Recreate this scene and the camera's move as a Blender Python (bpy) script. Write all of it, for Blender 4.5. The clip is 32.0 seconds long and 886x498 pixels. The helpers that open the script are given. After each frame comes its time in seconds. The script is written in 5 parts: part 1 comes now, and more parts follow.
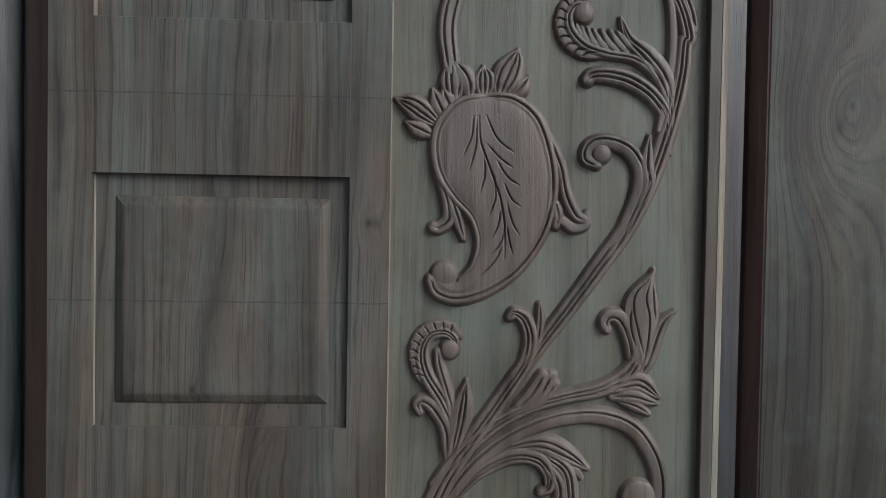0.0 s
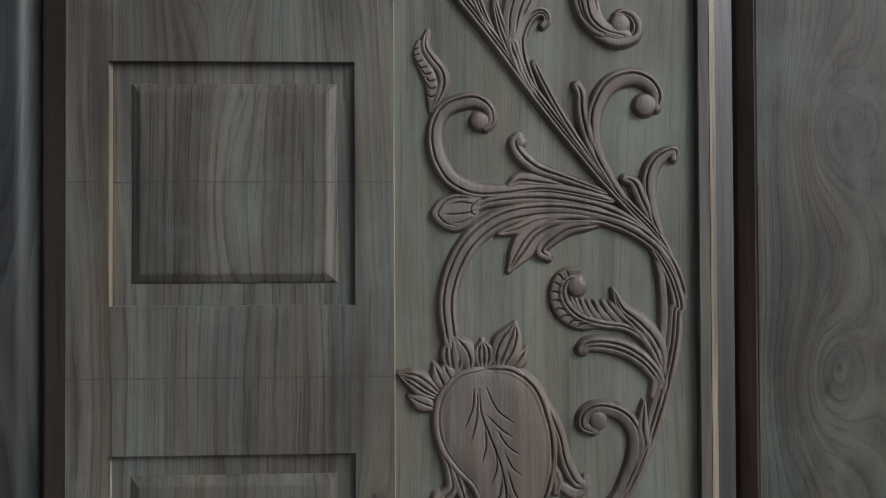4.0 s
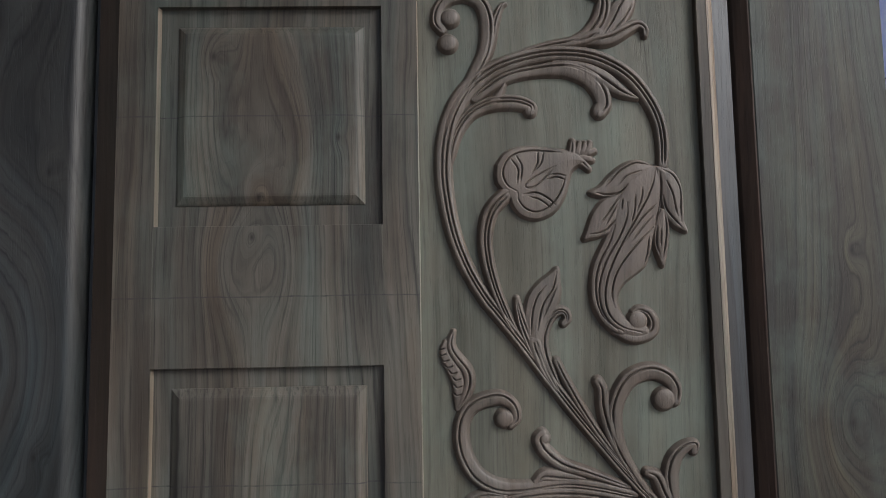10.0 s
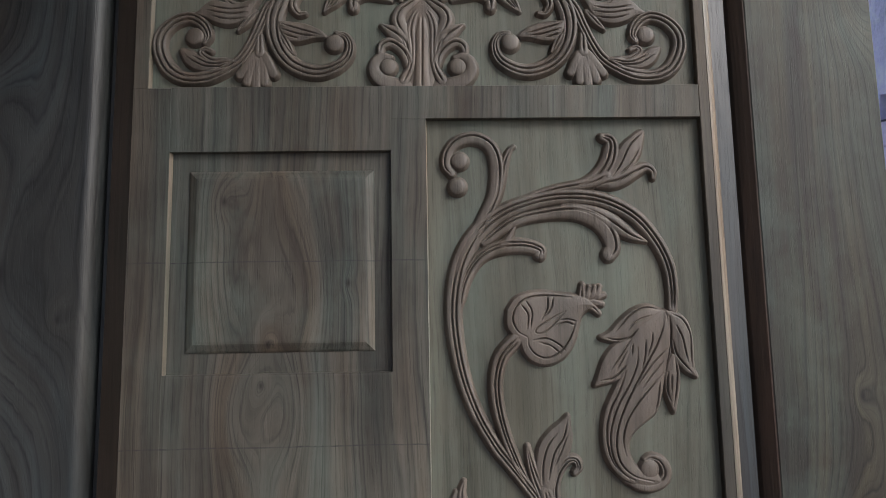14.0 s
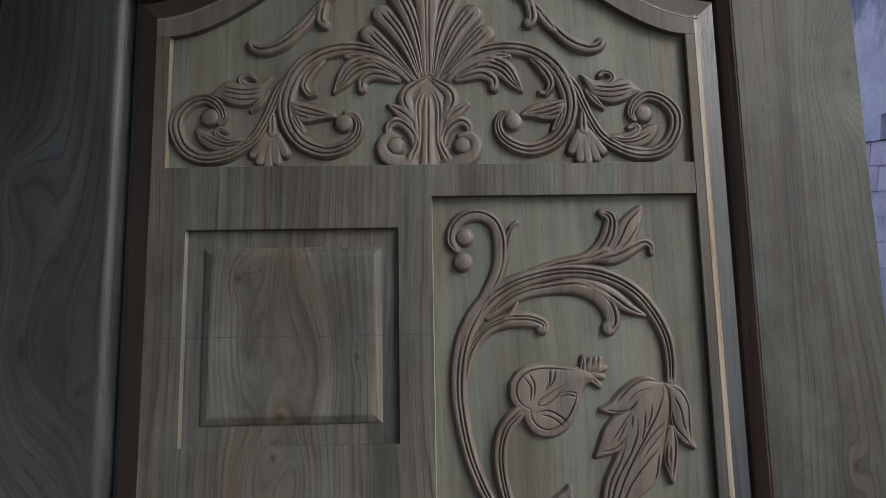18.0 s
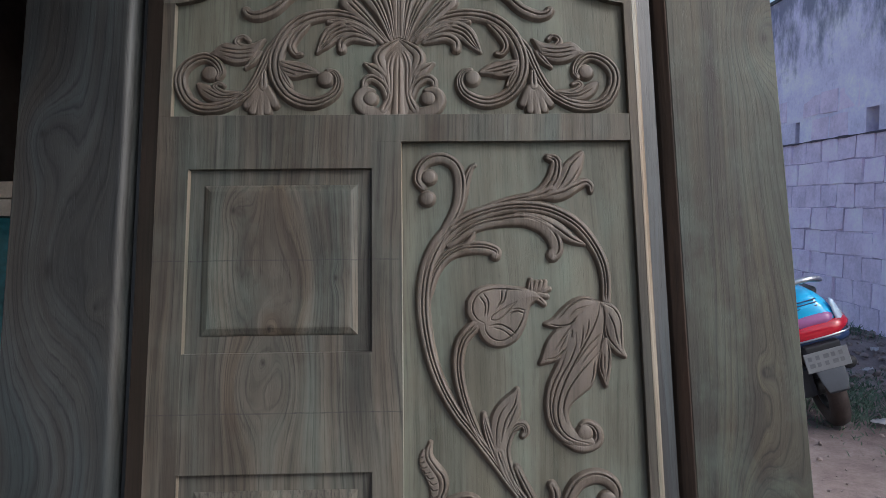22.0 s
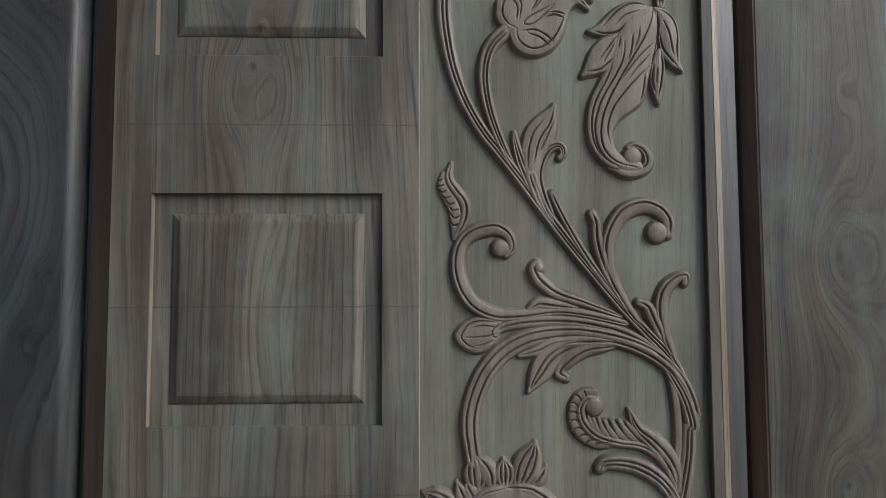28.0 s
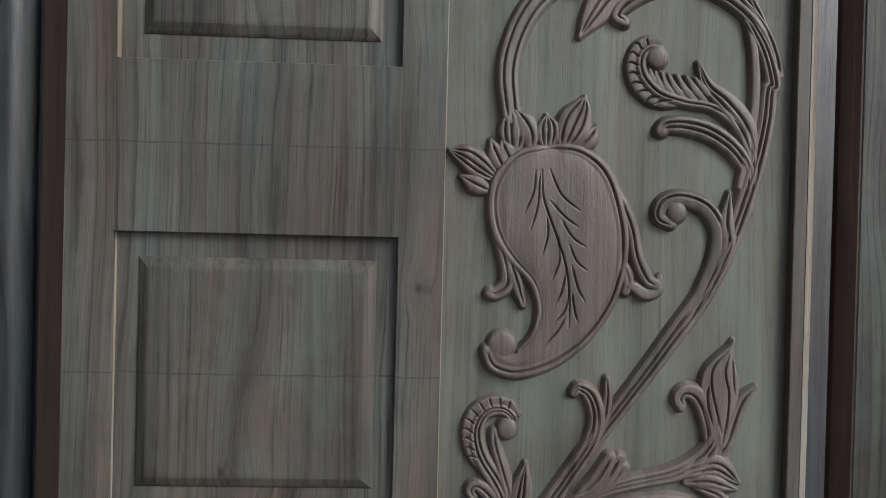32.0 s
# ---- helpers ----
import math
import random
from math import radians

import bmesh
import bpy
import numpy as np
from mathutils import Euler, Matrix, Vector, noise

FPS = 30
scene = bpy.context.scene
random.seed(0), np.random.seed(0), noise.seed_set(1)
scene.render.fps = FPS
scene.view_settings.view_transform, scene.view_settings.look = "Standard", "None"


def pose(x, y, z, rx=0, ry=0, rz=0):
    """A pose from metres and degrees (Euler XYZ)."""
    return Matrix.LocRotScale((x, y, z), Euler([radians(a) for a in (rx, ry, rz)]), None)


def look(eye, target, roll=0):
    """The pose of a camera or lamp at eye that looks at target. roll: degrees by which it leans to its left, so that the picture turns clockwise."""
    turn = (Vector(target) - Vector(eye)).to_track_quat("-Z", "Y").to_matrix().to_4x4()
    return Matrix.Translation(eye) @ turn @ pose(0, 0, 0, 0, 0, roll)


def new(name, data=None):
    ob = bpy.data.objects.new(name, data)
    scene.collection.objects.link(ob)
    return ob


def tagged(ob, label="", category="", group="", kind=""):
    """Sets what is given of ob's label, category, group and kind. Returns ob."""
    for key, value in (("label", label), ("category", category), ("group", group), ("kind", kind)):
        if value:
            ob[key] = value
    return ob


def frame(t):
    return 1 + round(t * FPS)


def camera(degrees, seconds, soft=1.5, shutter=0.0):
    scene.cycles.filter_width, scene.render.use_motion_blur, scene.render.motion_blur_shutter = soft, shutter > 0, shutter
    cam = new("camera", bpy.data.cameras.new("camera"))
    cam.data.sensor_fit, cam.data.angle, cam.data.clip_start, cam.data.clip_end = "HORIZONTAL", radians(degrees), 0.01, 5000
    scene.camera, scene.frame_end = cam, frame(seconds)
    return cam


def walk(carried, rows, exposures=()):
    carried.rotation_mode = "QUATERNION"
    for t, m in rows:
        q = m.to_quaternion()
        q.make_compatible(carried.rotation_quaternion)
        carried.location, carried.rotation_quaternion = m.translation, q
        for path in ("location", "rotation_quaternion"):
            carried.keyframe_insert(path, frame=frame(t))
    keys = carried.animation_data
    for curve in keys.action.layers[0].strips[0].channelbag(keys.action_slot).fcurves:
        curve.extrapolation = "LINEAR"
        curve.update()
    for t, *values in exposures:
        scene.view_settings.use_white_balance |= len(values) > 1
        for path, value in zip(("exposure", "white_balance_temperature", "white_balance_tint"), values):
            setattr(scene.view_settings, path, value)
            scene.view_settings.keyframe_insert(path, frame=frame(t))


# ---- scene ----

# The door leans back; its own axes: x across, y into the wood, z up along the boards.
LEAN_BACK, FOOT = 12.0, 0.50
DOOR = pose(0, 0, 0, -LEAN_BACK) @ pose(0, 0, FOOT)
cam = camera(65.6, 32.0, soft=0.6)
METRES = 2.05
FACE = Matrix(((0.999057, 0.040363, -0.015998, 0.0), (-0.039964, 0.998949, 0.0224, -0.87904), (0.016885, -0.021739, 0.999621, 0.0), (0, 0, 0, 1)))
ROWS = [
    (0.0, 0.0, 0.0, 0.0, -0.0, 0.0, -0.0),
    (0.5, 0.0003, -0.0029, 0.0196, -0.02, -0.01, 0.13),
    (1.0, 0.0005, -0.0056, 0.0394, -0.03, 0.03, 0.28),
    (1.5, 0.0001, -0.0081, 0.0618, -0.13, 0.11, 0.46),
    (2.0, 0.0002, -0.01, 0.0831, -0.14, 0.02, 0.6),
    (2.5, 0.0014, -0.0128, 0.1012, -0.01, 0.73, 0.79),
    (3.0, 0.0018, -0.015, 0.1168, 0.03, 1.44, 0.98),
    (3.5, 0.0025, -0.0171, 0.1387, 0.15, 1.75, 1.13),
    (5.5, 0.0041, -0.0285, 0.2094, 0.49, 2.64, 1.45),
    (6.0, 0.0024, -0.0317, 0.2254, 0.5, 2.97, 1.52),
    (6.5, 0.0009, -0.0343, 0.2385, 0.53, 3.23, 1.65),
    (7.0, -0.0016, -0.0367, 0.2537, 0.49, 3.37, 1.75),
    (7.5, -0.0025, -0.0387, 0.2651, 0.6, 3.73, 1.85),
    (8.0, -0.0052, -0.0407, 0.2762, 0.5, 4.15, 1.91),
    (8.5, -0.0073, -0.043, 0.2906, 0.45, 4.43, 1.95),
    (9.0, -0.0071, -0.045, 0.3011, 0.6, 4.97, 1.96),
    (9.5, -0.0068, -0.0469, 0.3111, 0.73, 5.8, 1.96),
    (10.0, -0.0047, -0.049, 0.3203, 1.0, 6.54, 1.9),
    (10.5, -0.0036, -0.051, 0.331, 1.14, 7.08, 1.83),
    (11.0, -0.0054, -0.0535, 0.3433, 0.92, 7.49, 1.89),
    (11.5, -0.0051, -0.0553, 0.3522, 0.96, 7.94, 1.89),
    (12.0, -0.0046, -0.0572, 0.3616, 1.05, 8.35, 1.86),
    (12.5, -0.0063, -0.0584, 0.3713, 0.94, 8.46, 1.91),
    (13.0, -0.0076, -0.059, 0.3833, 0.88, 8.46, 1.9),
    (13.5, -0.0096, -0.0593, 0.3939, 0.77, 8.5, 1.92),
    (14.0, -0.0119, -0.0592, 0.4032, 0.63, 8.71, 1.95),
    (14.5, -0.0155, -0.06, 0.4163, 0.33, 8.92, 1.9),
    (15.0, -0.0177, -0.0608, 0.4301, 0.17, 9.14, 1.85),
    (15.5, -0.021, -0.0625, 0.4432, -0.09, 9.79, 1.83),
    (17.5, -0.0141, -0.0782, 0.4531, 0.66, 9.73, 1.8),
    (18.0, -0.012, -0.0839, 0.4464, 0.88, 9.62, 1.98),
    (18.5, -0.0099, -0.0893, 0.4384, 1.05, 9.51, 2.12),
    (19.0, -0.0083, -0.0956, 0.4258, 1.11, 9.66, 2.26),
    (19.5, -0.0039, -0.1026, 0.416, 1.41, 9.6, 2.32),
    (20.0, 0.0002, -0.1104, 0.4062, 1.57, 9.53, 2.3),
    (20.5, 0.0053, -0.1208, 0.396, 1.7, 9.4, 2.26),
    (21.0, 0.0095, -0.1305, 0.3887, 1.65, 9.36, 2.19),
    (21.5, 0.0123, -0.1438, 0.3862, 1.23, 9.08, 2.04),
    (22.0, 0.0142, -0.1548, 0.3808, 0.79, 9.48, 1.82),
    (22.5, 0.0148, -0.1613, 0.3738, 0.35, 10.31, 1.63),
    (23.0, 0.0153, -0.1607, 0.3685, 0.18, 11.09, 1.45),
    (23.5, 0.016, -0.1562, 0.3587, 0.23, 11.71, 1.5),
    (24.0, 0.0171, -0.1477, 0.346, 0.42, 11.95, 1.49),
    (24.5, 0.0155, -0.1376, 0.3304, 0.42, 12.03, 1.43),
    (25.0, 0.0128, -0.1249, 0.3172, 0.43, 11.01, 1.37),
    (25.5, 0.0078, -0.1129, 0.3049, 0.24, 9.81, 1.35),
    (27.5, -0.0069, -0.0577, 0.2347, 0.41, 5.89, 1.18),
    (28.0, -0.0098, -0.046, 0.2156, 0.46, 5.12, 1.13),
    (28.5, -0.0162, -0.0329, 0.196, 0.21, 4.32, 1.05),
    (29.0, -0.02, -0.0213, 0.177, 0.12, 3.14, 1.03),
    (29.5, -0.0216, -0.0095, 0.1545, 0.27, 2.41, 0.92),
    (30.0, -0.0224, 0.0027, 0.1298, 0.55, 1.58, 0.75),
    (30.5, -0.0235, 0.0127, 0.1083, 0.72, 0.91, 0.59),
    (31.0, -0.03, 0.0245, 0.0874, 0.21, -0.1, 0.21),
    (31.5, -0.0332, 0.0342, 0.0606, -0.01, 0.39, -0.04),
    (32.0, -0.0326, 0.0423, 0.0331, 0.04, 0.75, -0.43),
]
EXPOSURES = [(0.0, 0.28, 5850, 9), (3.0, 0.24, 5900, 9), (6.0, 0.28, 6000, 10), (9.0, 0.20, 6050, 11), (11.0, 0.26, 6100, 11), (13.0, 0.36, 6150, 11), (19.0, 0.38, 6150, 11), (22.0, 0.54, 6050, 11), (25.0, 0.50, 6000, 11), (28.0, 0.50, 6000, 11), (32.0, 0.46, 5900, 9)]
walk(cam, [(t, DOOR @ FACE @ pose(METRES * x, METRES * y, METRES * z, 90 + pitch, roll, yaw)) for t, x, y, z, yaw, pitch, roll in ROWS], EXPOSURES)

# ---- light ----
world = bpy.data.worlds.new("sky")
scene.world = world
world.use_nodes = True
wt = world.node_tree
wt.nodes.clear()
sky = wt.nodes.new("ShaderNodeTexSky")
sky.sky_type, sky.sun_disc = "NISHITA", False
sky.sun_elevation, sky.sun_rotation = radians(42), radians(122)
sky.dust_density, sky.air_density = 5.0, 1.0
back = wt.nodes.new("ShaderNodeBackground")
back.inputs["Strength"].default_value = 0.15
out = wt.nodes.new("ShaderNodeOutputWorld")
wt.links.new(sky.outputs[0], back.inputs[0])
wt.links.new(back.outputs[0], out.inputs[0])
sun = new("sun", bpy.data.lights.new("sun", "SUN"))
sun.data.energy, sun.data.angle, sun.data.color = 1.4, radians(22), (0.92, 0.97, 1.0)
sun.matrix_world = look(Vector((0.80, -0.50, 0.85)) * 4, (0, 0, 0))

# ---- materials ----
def nodes_of(name):
    m = bpy.data.materials.new(name)
    m.use_nodes = True
    t = m.node_tree
    return m, t, t.nodes["Principled BSDF"]


def nd(t, kind, **values):
    n = t.nodes.new(kind)
    for k, v in values.items():
        n.inputs[k.replace("_", " ")].default_value = v
    return n


def mathn(t, op, a, b=None, clamp=False):
    n = t.nodes.new("ShaderNodeMath")
    n.operation, n.use_clamp = op, clamp
    for i, v in enumerate((a, b)):
        if v is None:
            continue
        if isinstance(v, (int, float)):
            n.inputs[i].default_value = v
        else:
            t.links.new(v, n.inputs[i])
    return n.outputs[0]


def ramp(t, fac, stops):
    n = t.nodes.new("ShaderNodeValToRGB")
    e = n.color_ramp.elements
    while len(e) < len(stops):
        e.new(0.5)
    for el, (p, c) in zip(e, stops):
        el.position, el.color = p, (*c, 1)
    t.links.new(fac, n.inputs[0])
    return n.outputs[0]


def mix(t, fac, a, b, how="MIX"):
    n = t.nodes.new("ShaderNodeMix")
    n.data_type, n.blend_type = "RGBA", how
    for sock, v in ((n.inputs[0], fac), (n.inputs[6], a), (n.inputs[7], b)):
        if isinstance(v, (int, float)):
            sock.default_value = v
        elif isinstance(v, tuple):
            sock.default_value = (*v, 1)
        else:
            t.links.new(v, sock)
    return n.outputs[2]


def mapping(t, vec, scale, loc=(0, 0, 0)):
    n = t.nodes.new("ShaderNodeMapping")
    n.inputs["Scale"].default_value, n.inputs["Location"].default_value = scale, loc
    t.links.new(vec, n.inputs[0])
    return n.outputs[0]


def noise_at(t, vec, scale, detail=4, rough=0.55, distort=0.0):
    n = nd(t, "ShaderNodeTexNoise", Scale=scale, Detail=detail, Roughness=rough, Distortion=distort)
    t.links.new(vec, n.inputs["Vector"])
    return n.outputs[0]


def wood(name, dark, mid, light, seed=0.0, knots=(), pencil=(), ring=0.5, fibre=0.28, rough=0.6, green=0.0, contrast=1.0, dashes=0.5, lumps=0.5, wave=0.05, tints=0.75):
    """Sawn and planed teak with the grain along z. knots: x, z, reach and strength of the places where the rings bend round; pencil: heights of drawn lines."""
    m, t, p = nodes_of(name)
    co = t.nodes.new("ShaderNodeTexCoord").outputs["Object"]
    sep = t.nodes.new("ShaderNodeSeparateXYZ")
    t.links.new(co, sep.inputs[0])
    x, y, z = sep.outputs
    sway = noise_at(t, mapping(t, co, (2.0, 2.0, 1.1), (seed, 0, seed)), 1.3, 0, 0.4)
    field = mathn(t, "ADD", x, mathn(t, "MULTIPLY", mathn(t, "SUBTRACT", sway, 0.5), wave))
    field = mathn(t, "ADD", field, mathn(t, "MULTIPLY", y, 0.35))
    crinkle = noise_at(t, mapping(t, co, (22, 22, 6.5), (seed, 2, 9)), 1.0, 3, 0.6)
    field = mathn(t, "ADD", field, mathn(t, "MULTIPLY", mathn(t, "SUBTRACT", crinkle, 0.5), 0.009))
    near = None
    for kx, kz, kr, ks, *flat in knots:
        dx = mathn(t, "SUBTRACT", x, kx)
        dz = mathn(t, "MULTIPLY", mathn(t, "SUBTRACT", z, kz), flat[0] if flat else 0.62)
        d2 = mathn(t, "ADD", mathn(t, "MULTIPLY", dx, dx), mathn(t, "MULTIPLY", dz, dz))
        bend = mathn(t, "EXPONENT", mathn(t, "MULTIPLY", d2, -1.0 / (kr * kr)))
        field = mathn(t, "ADD", field, mathn(t, "MULTIPLY", bend, ks * 0.55))
        if 0.035 < kr and ks < 0.12:
            continue
        core = mathn(t, "EXPONENT", mathn(t, "MULTIPLY", d2, -1.0 / (0.003 + 0.05 * kr) ** 2))
        near = core if near is None else mathn(t, "MAXIMUM", near, core)
    ragged = noise_at(t, mapping(t, co, (60, 60, 2.6), (seed, 3, 0)), 1.0, 3, 0.6)
    drift = noise_at(t, mapping(t, co, (9, 9, 0.3), (seed, 5, 0)), 1.0, 2, 0.5)
    phase = mathn(t, "ADD", mathn(t, "MULTIPLY", field, 62.0), mathn(t, "ADD", mathn(t, "MULTIPLY", ragged, 0.6), mathn(t, "MULTIPLY", drift, 6.0)))
    saw = mathn(t, "FRACT", phase)
    # late wood: a slow darkening that ends in a thin dark line; a finer line half way
    late = mathn(t, "POWER", saw, 7.0)
    early = mathn(t, "SUBTRACT", 1.0, mathn(t, "MULTIPLY", saw, 7.0), True)
    fine_saw = mathn(t, "FRACT", mathn(t, "MULTIPLY", phase, 2.37))
    thin = mathn(t, "MULTIPLY", mathn(t, "POWER", fine_saw, 8.0), 0.5)
    rings = mathn(t, "MAXIMUM", mathn(t, "MAXIMUM", late, early), thin)
    presence = noise_at(t, mapping(t, co, (10, 10, 1.2), (seed, 0, 3)), 1.5, 3, 0.6)
    rings = mathn(t, "MULTIPLY", rings, mathn(t, "MULTIPLY", mathn(t, "SUBTRACT", presence, 0.35), 4.4, True))
    along = t.nodes.new("ShaderNodeCombineXYZ")
    for i, v in enumerate((field, y, z)):
        t.links.new(v, along.inputs[i])
    along = along.outputs[0]
    streak = noise_at(t, mapping(t, along, (75, 20, 1.6), (seed * 2, 0, 5)), 1.0, 4, 0.6)
    broad = noise_at(t, mapping(t, along, (20, 9, 1.0), (seed, 0, 8)), 1.0, 3, 0.55)
    patch = noise_at(t, mapping(t, co, (4.0, 4.0, 2.0), (0, seed, 2)), 1.6, 4, 0.6)
    tone = mathn(t, "ADD", mathn(t, "MULTIPLY", streak, 0.30), mathn(t, "ADD", mathn(t, "MULTIPLY", broad, 0.36), mathn(t, "MULTIPLY", patch, 0.34)))
    spread = 0.115 / contrast
    col = ramp(t, tone, ((0.50 - spread, dark), (0.50, mid), (0.50 + spread, light)))
    # heartwood turns red-brown and grey-blue in slow bands
    hue = noise_at(t, mapping(t, along, (15, 7, 1.5), (seed, 4, 4)), 1.0, 3, 0.55)
    cool = mathn(t, "MULTIPLY", mathn(t, "SUBTRACT", hue, 0.49), 6.0, True)
    col = mix(t, mathn(t, "MULTIPLY", cool, tints), col, mix(t, 1.0, col, (0.74, 0.97, 1.06), "MULTIPLY"))
    warm = mathn(t, "MULTIPLY", mathn(t, "SUBTRACT", 0.49, hue), 6.0, True)
    col = mix(t, mathn(t, "MULTIPLY", warm, tints), col, mix(t, 1.0, col, (1.12, 0.95, 0.81), "MULTIPLY"))
    col = mix(t, mathn(t, "MULTIPLY", rings, ring), col, mix(t, 1.0, col, (0.22, 0.23, 0.26), "MULTIPLY"))
    dash = mathn(t, "MULTIPLY", mathn(t, "SUBTRACT", noise_at(t, mapping(t, along, (260, 150, 5.0), (seed, 1, 6)), 1.0, 4, 0.65), 0.53), 6.0, True)
    col = mix(t, mathn(t, "MULTIPLY", dash, dashes), col, mix(t, 1.0, col, (0.22, 0.22, 0.24), "MULTIPLY"))
    pores = noise_at(t, mapping(t, co, (420, 420, 16), (seed, 0, 0)), 1.0, 3, 0.7)
    pore = mathn(t, "MULTIPLY", mathn(t, "SUBTRACT", 0.46, pores), 7.0, True)
    col = mix(t, mathn(t, "MULTIPLY", pore, fibre * 1.3), col, mix(t, 1.0, col, (0.45, 0.45, 0.46), "MULTIPLY"))
    # grey-green tint in clouds
    green_cloud = noise_at(t, mapping(t, co, (3.6, 3.6, 2.2), (seed, 9, 1)), 2.0, 5, 0.65)
    col = mix(t, mathn(t, "MULTIPLY", mathn(t, "SUBTRACT", green_cloud, 0.47), 3.0 * green, True), col, mix(t, 0.5, col, (0.17, 0.25, 0.215)))
    if near is not None:
        col = mix(t, mathn(t, "MULTIPLY", near, 0.85), col, tuple(c * 0.25 for c in dark))
    for kz in pencil:
        off = mathn(t, "ADD", mathn(t, "SUBTRACT", z, kz), mathn(t, "MULTIPLY", mathn(t, "SUBTRACT", broad, 0.5), 0.004))
        line = mathn(t, "LESS_THAN", mathn(t, "ABSOLUTE", off), 0.0010)
        col = mix(t, mathn(t, "MULTIPLY", line, mathn(t, "MULTIPLY", mathn(t, "SUBTRACT", streak, 0.25), 1.7, True)), col, (0.022, 0.021, 0.026))
    t.links.new(col, p.inputs["Base Color"])
    t.links.new(mathn(t, "ADD", rough - 0.08, mathn(t, "MULTIPLY", streak, 0.22)), p.inputs["Roughness"])
    p.inputs["Specular IOR Level"].default_value = 0.4
    bump = nd(t, "ShaderNodeBump", Strength=0.3, Distance=0.0012)
    rub = noise_at(t, mapping(t, co, (45, 45, 22), (seed, 0, 1)), 1.0, 3, 0.6)
    relief = mathn(t, "ADD", mathn(t, "MULTIPLY", pore, -0.6), mathn(t, "ADD", mathn(t, "MULTIPLY", streak, 0.7), mathn(t, "ADD", mathn(t, "MULTIPLY", rings, -0.35), mathn(t, "MULTIPLY", rub, lumps))))
    t.links.new(relief, bump.inputs["Height"])
    t.links.new(bump.outputs[0], p.inputs["Normal"])
    return m


PENCIL = (1.0465, 0.942, 0.6845, 0.4285, 0.171, -0.0905)
TEAK = ((0.039, 0.034, 0.027), (0.071, 0.064, 0.051), (0.106, 0.099, 0.080))
board_wood = wood("board_teak", *TEAK, seed=1.0, pencil=PENCIL[1:], knots=((-0.147, 0.910, 0.016, 0.03), (-0.06, 0.012, 0.014, 0.03), (-0.268, 0.768, 0.016, 0.03), (-0.30, 0.73, 0.036, 0.06, 0.45), (-0.23, 0.73, 0.036, -0.06, 0.45), (-0.27, 0.15, 0.06, 0.05, 0.25), (-0.22, -0.34, 0.05, 0.06, 0.4)), ring=0.75, dashes=0.75, fibre=0.28, green=0.3, contrast=1.25)
field_wood = wood("raised_field_teak", *TEAK, seed=5.0, pencil=PENCIL[1:], wave=0.03, knots=((-0.147, 0.910, 0.012, 0.02), (-0.28, -0.203, 0.010, 0.02), (-0.325, 1.03, 0.022, 0.05), (-0.26, 0.825, 0.022, 0.05), (-0.315, 0.93, 0.045, 0.06, 0.4), (-0.20, 0.90, 0.05, -0.07, 0.35), (-0.25, 0.42, 0.036, 0.05, 0.25), (-0.262, -0.17, 0.036, 0.05, 0.3)), ring=0.75, dashes=0.75, fibre=0.28, green=0.6, contrast=1.25)
stile_wood = wood("stile_teak", *TEAK, seed=7.7, ring=0.35, fibre=0.2)
ground_wood = wood("carving_ground_teak", (0.059, 0.058, 0.042), (0.095, 0.095, 0.073), (0.129, 0.133, 0.104), seed=11.0, ring=0.15, fibre=0.3, green=0.55, contrast=0.95, dashes=0.45, tints=0.3)
carved_wood = wood("carved_teak", (0.064, 0.053, 0.042), (0.099, 0.083, 0.068), (0.137, 0.117, 0.098), seed=14.0, ring=0.12, fibre=0.2, rough=0.48, contrast=1.25, dashes=0.35, lumps=0.3, tints=0.3)
JAMB = ((0.020, 0.017, 0.014), (0.041, 0.040, 0.029), (0.063, 0.061, 0.044))
jamb_wood = wood("jamb_teak", *JAMB, seed=21.0, contrast=1.3, ring=0.85, fibre=0.18, green=0.5, wave=0.06, knots=((0.5685, 0.495, 0.055, 0.17), (0.57, 0.48, 0.10, 0.08, 0.3), (0.5849, 0.738, 0.018, 0.04), (0.5676, 0.176, 0.025, 0.05), (0.5506, 0.1493, 0.065, 0.17), (0.6355, 1.344, 0.045, 0.20), (0.625, 1.26, 0.085, 0.10, 0.24), (0.60, 0.95, 0.10, 0.06, 0.3)))
jamb_wood_far = wood("jamb_teak_dark_board", (0.014, 0.015, 0.015), (0.028, 0.031, 0.031), (0.046, 0.053, 0.054), seed=33.0, rough=0.42, ring=0.85, fibre=0.18, wave=0.045, contrast=1.1, knots=((-0.66, 1.17, 0.05, 0.12), (-0.635, 0.93, 0.085, 0.16, 0.4), (-0.60, 0.62, 0.12, -0.10), (-0.62, 0.20, 0.09, 0.12, 0.4), (-0.552, 0.864, 0.02, 0.04), (-0.5745, 0.387, 0.02, 0.04), (-0.559, 0.472, 0.016, 0.03)))
# fresh-cut tone; also paints the light caught by the recesses' left edges
edge_wood = wood("fresh_cut_lit_teak", (0.109, 0.091, 0.067), (0.184, 0.160, 0.124), (0.259, 0.231, 0.186), seed=17.0, rough=0.42, ring=0.2)
# the cool tone stands for sky reflected on the right edge strip
strip_wood = wood("sky_sheen_strip_teak", (0.021, 0.022, 0.022), (0.037, 0.038, 0.040), (0.054, 0.057, 0.060), seed=25.0, rough=0.36, ring=0.3)
bead_wood = wood("red_bead_teak", (0.035, 0.021, 0.014), (0.061, 0.039, 0.027), (0.082, 0.055, 0.040), seed=29.0, ring=0.4)
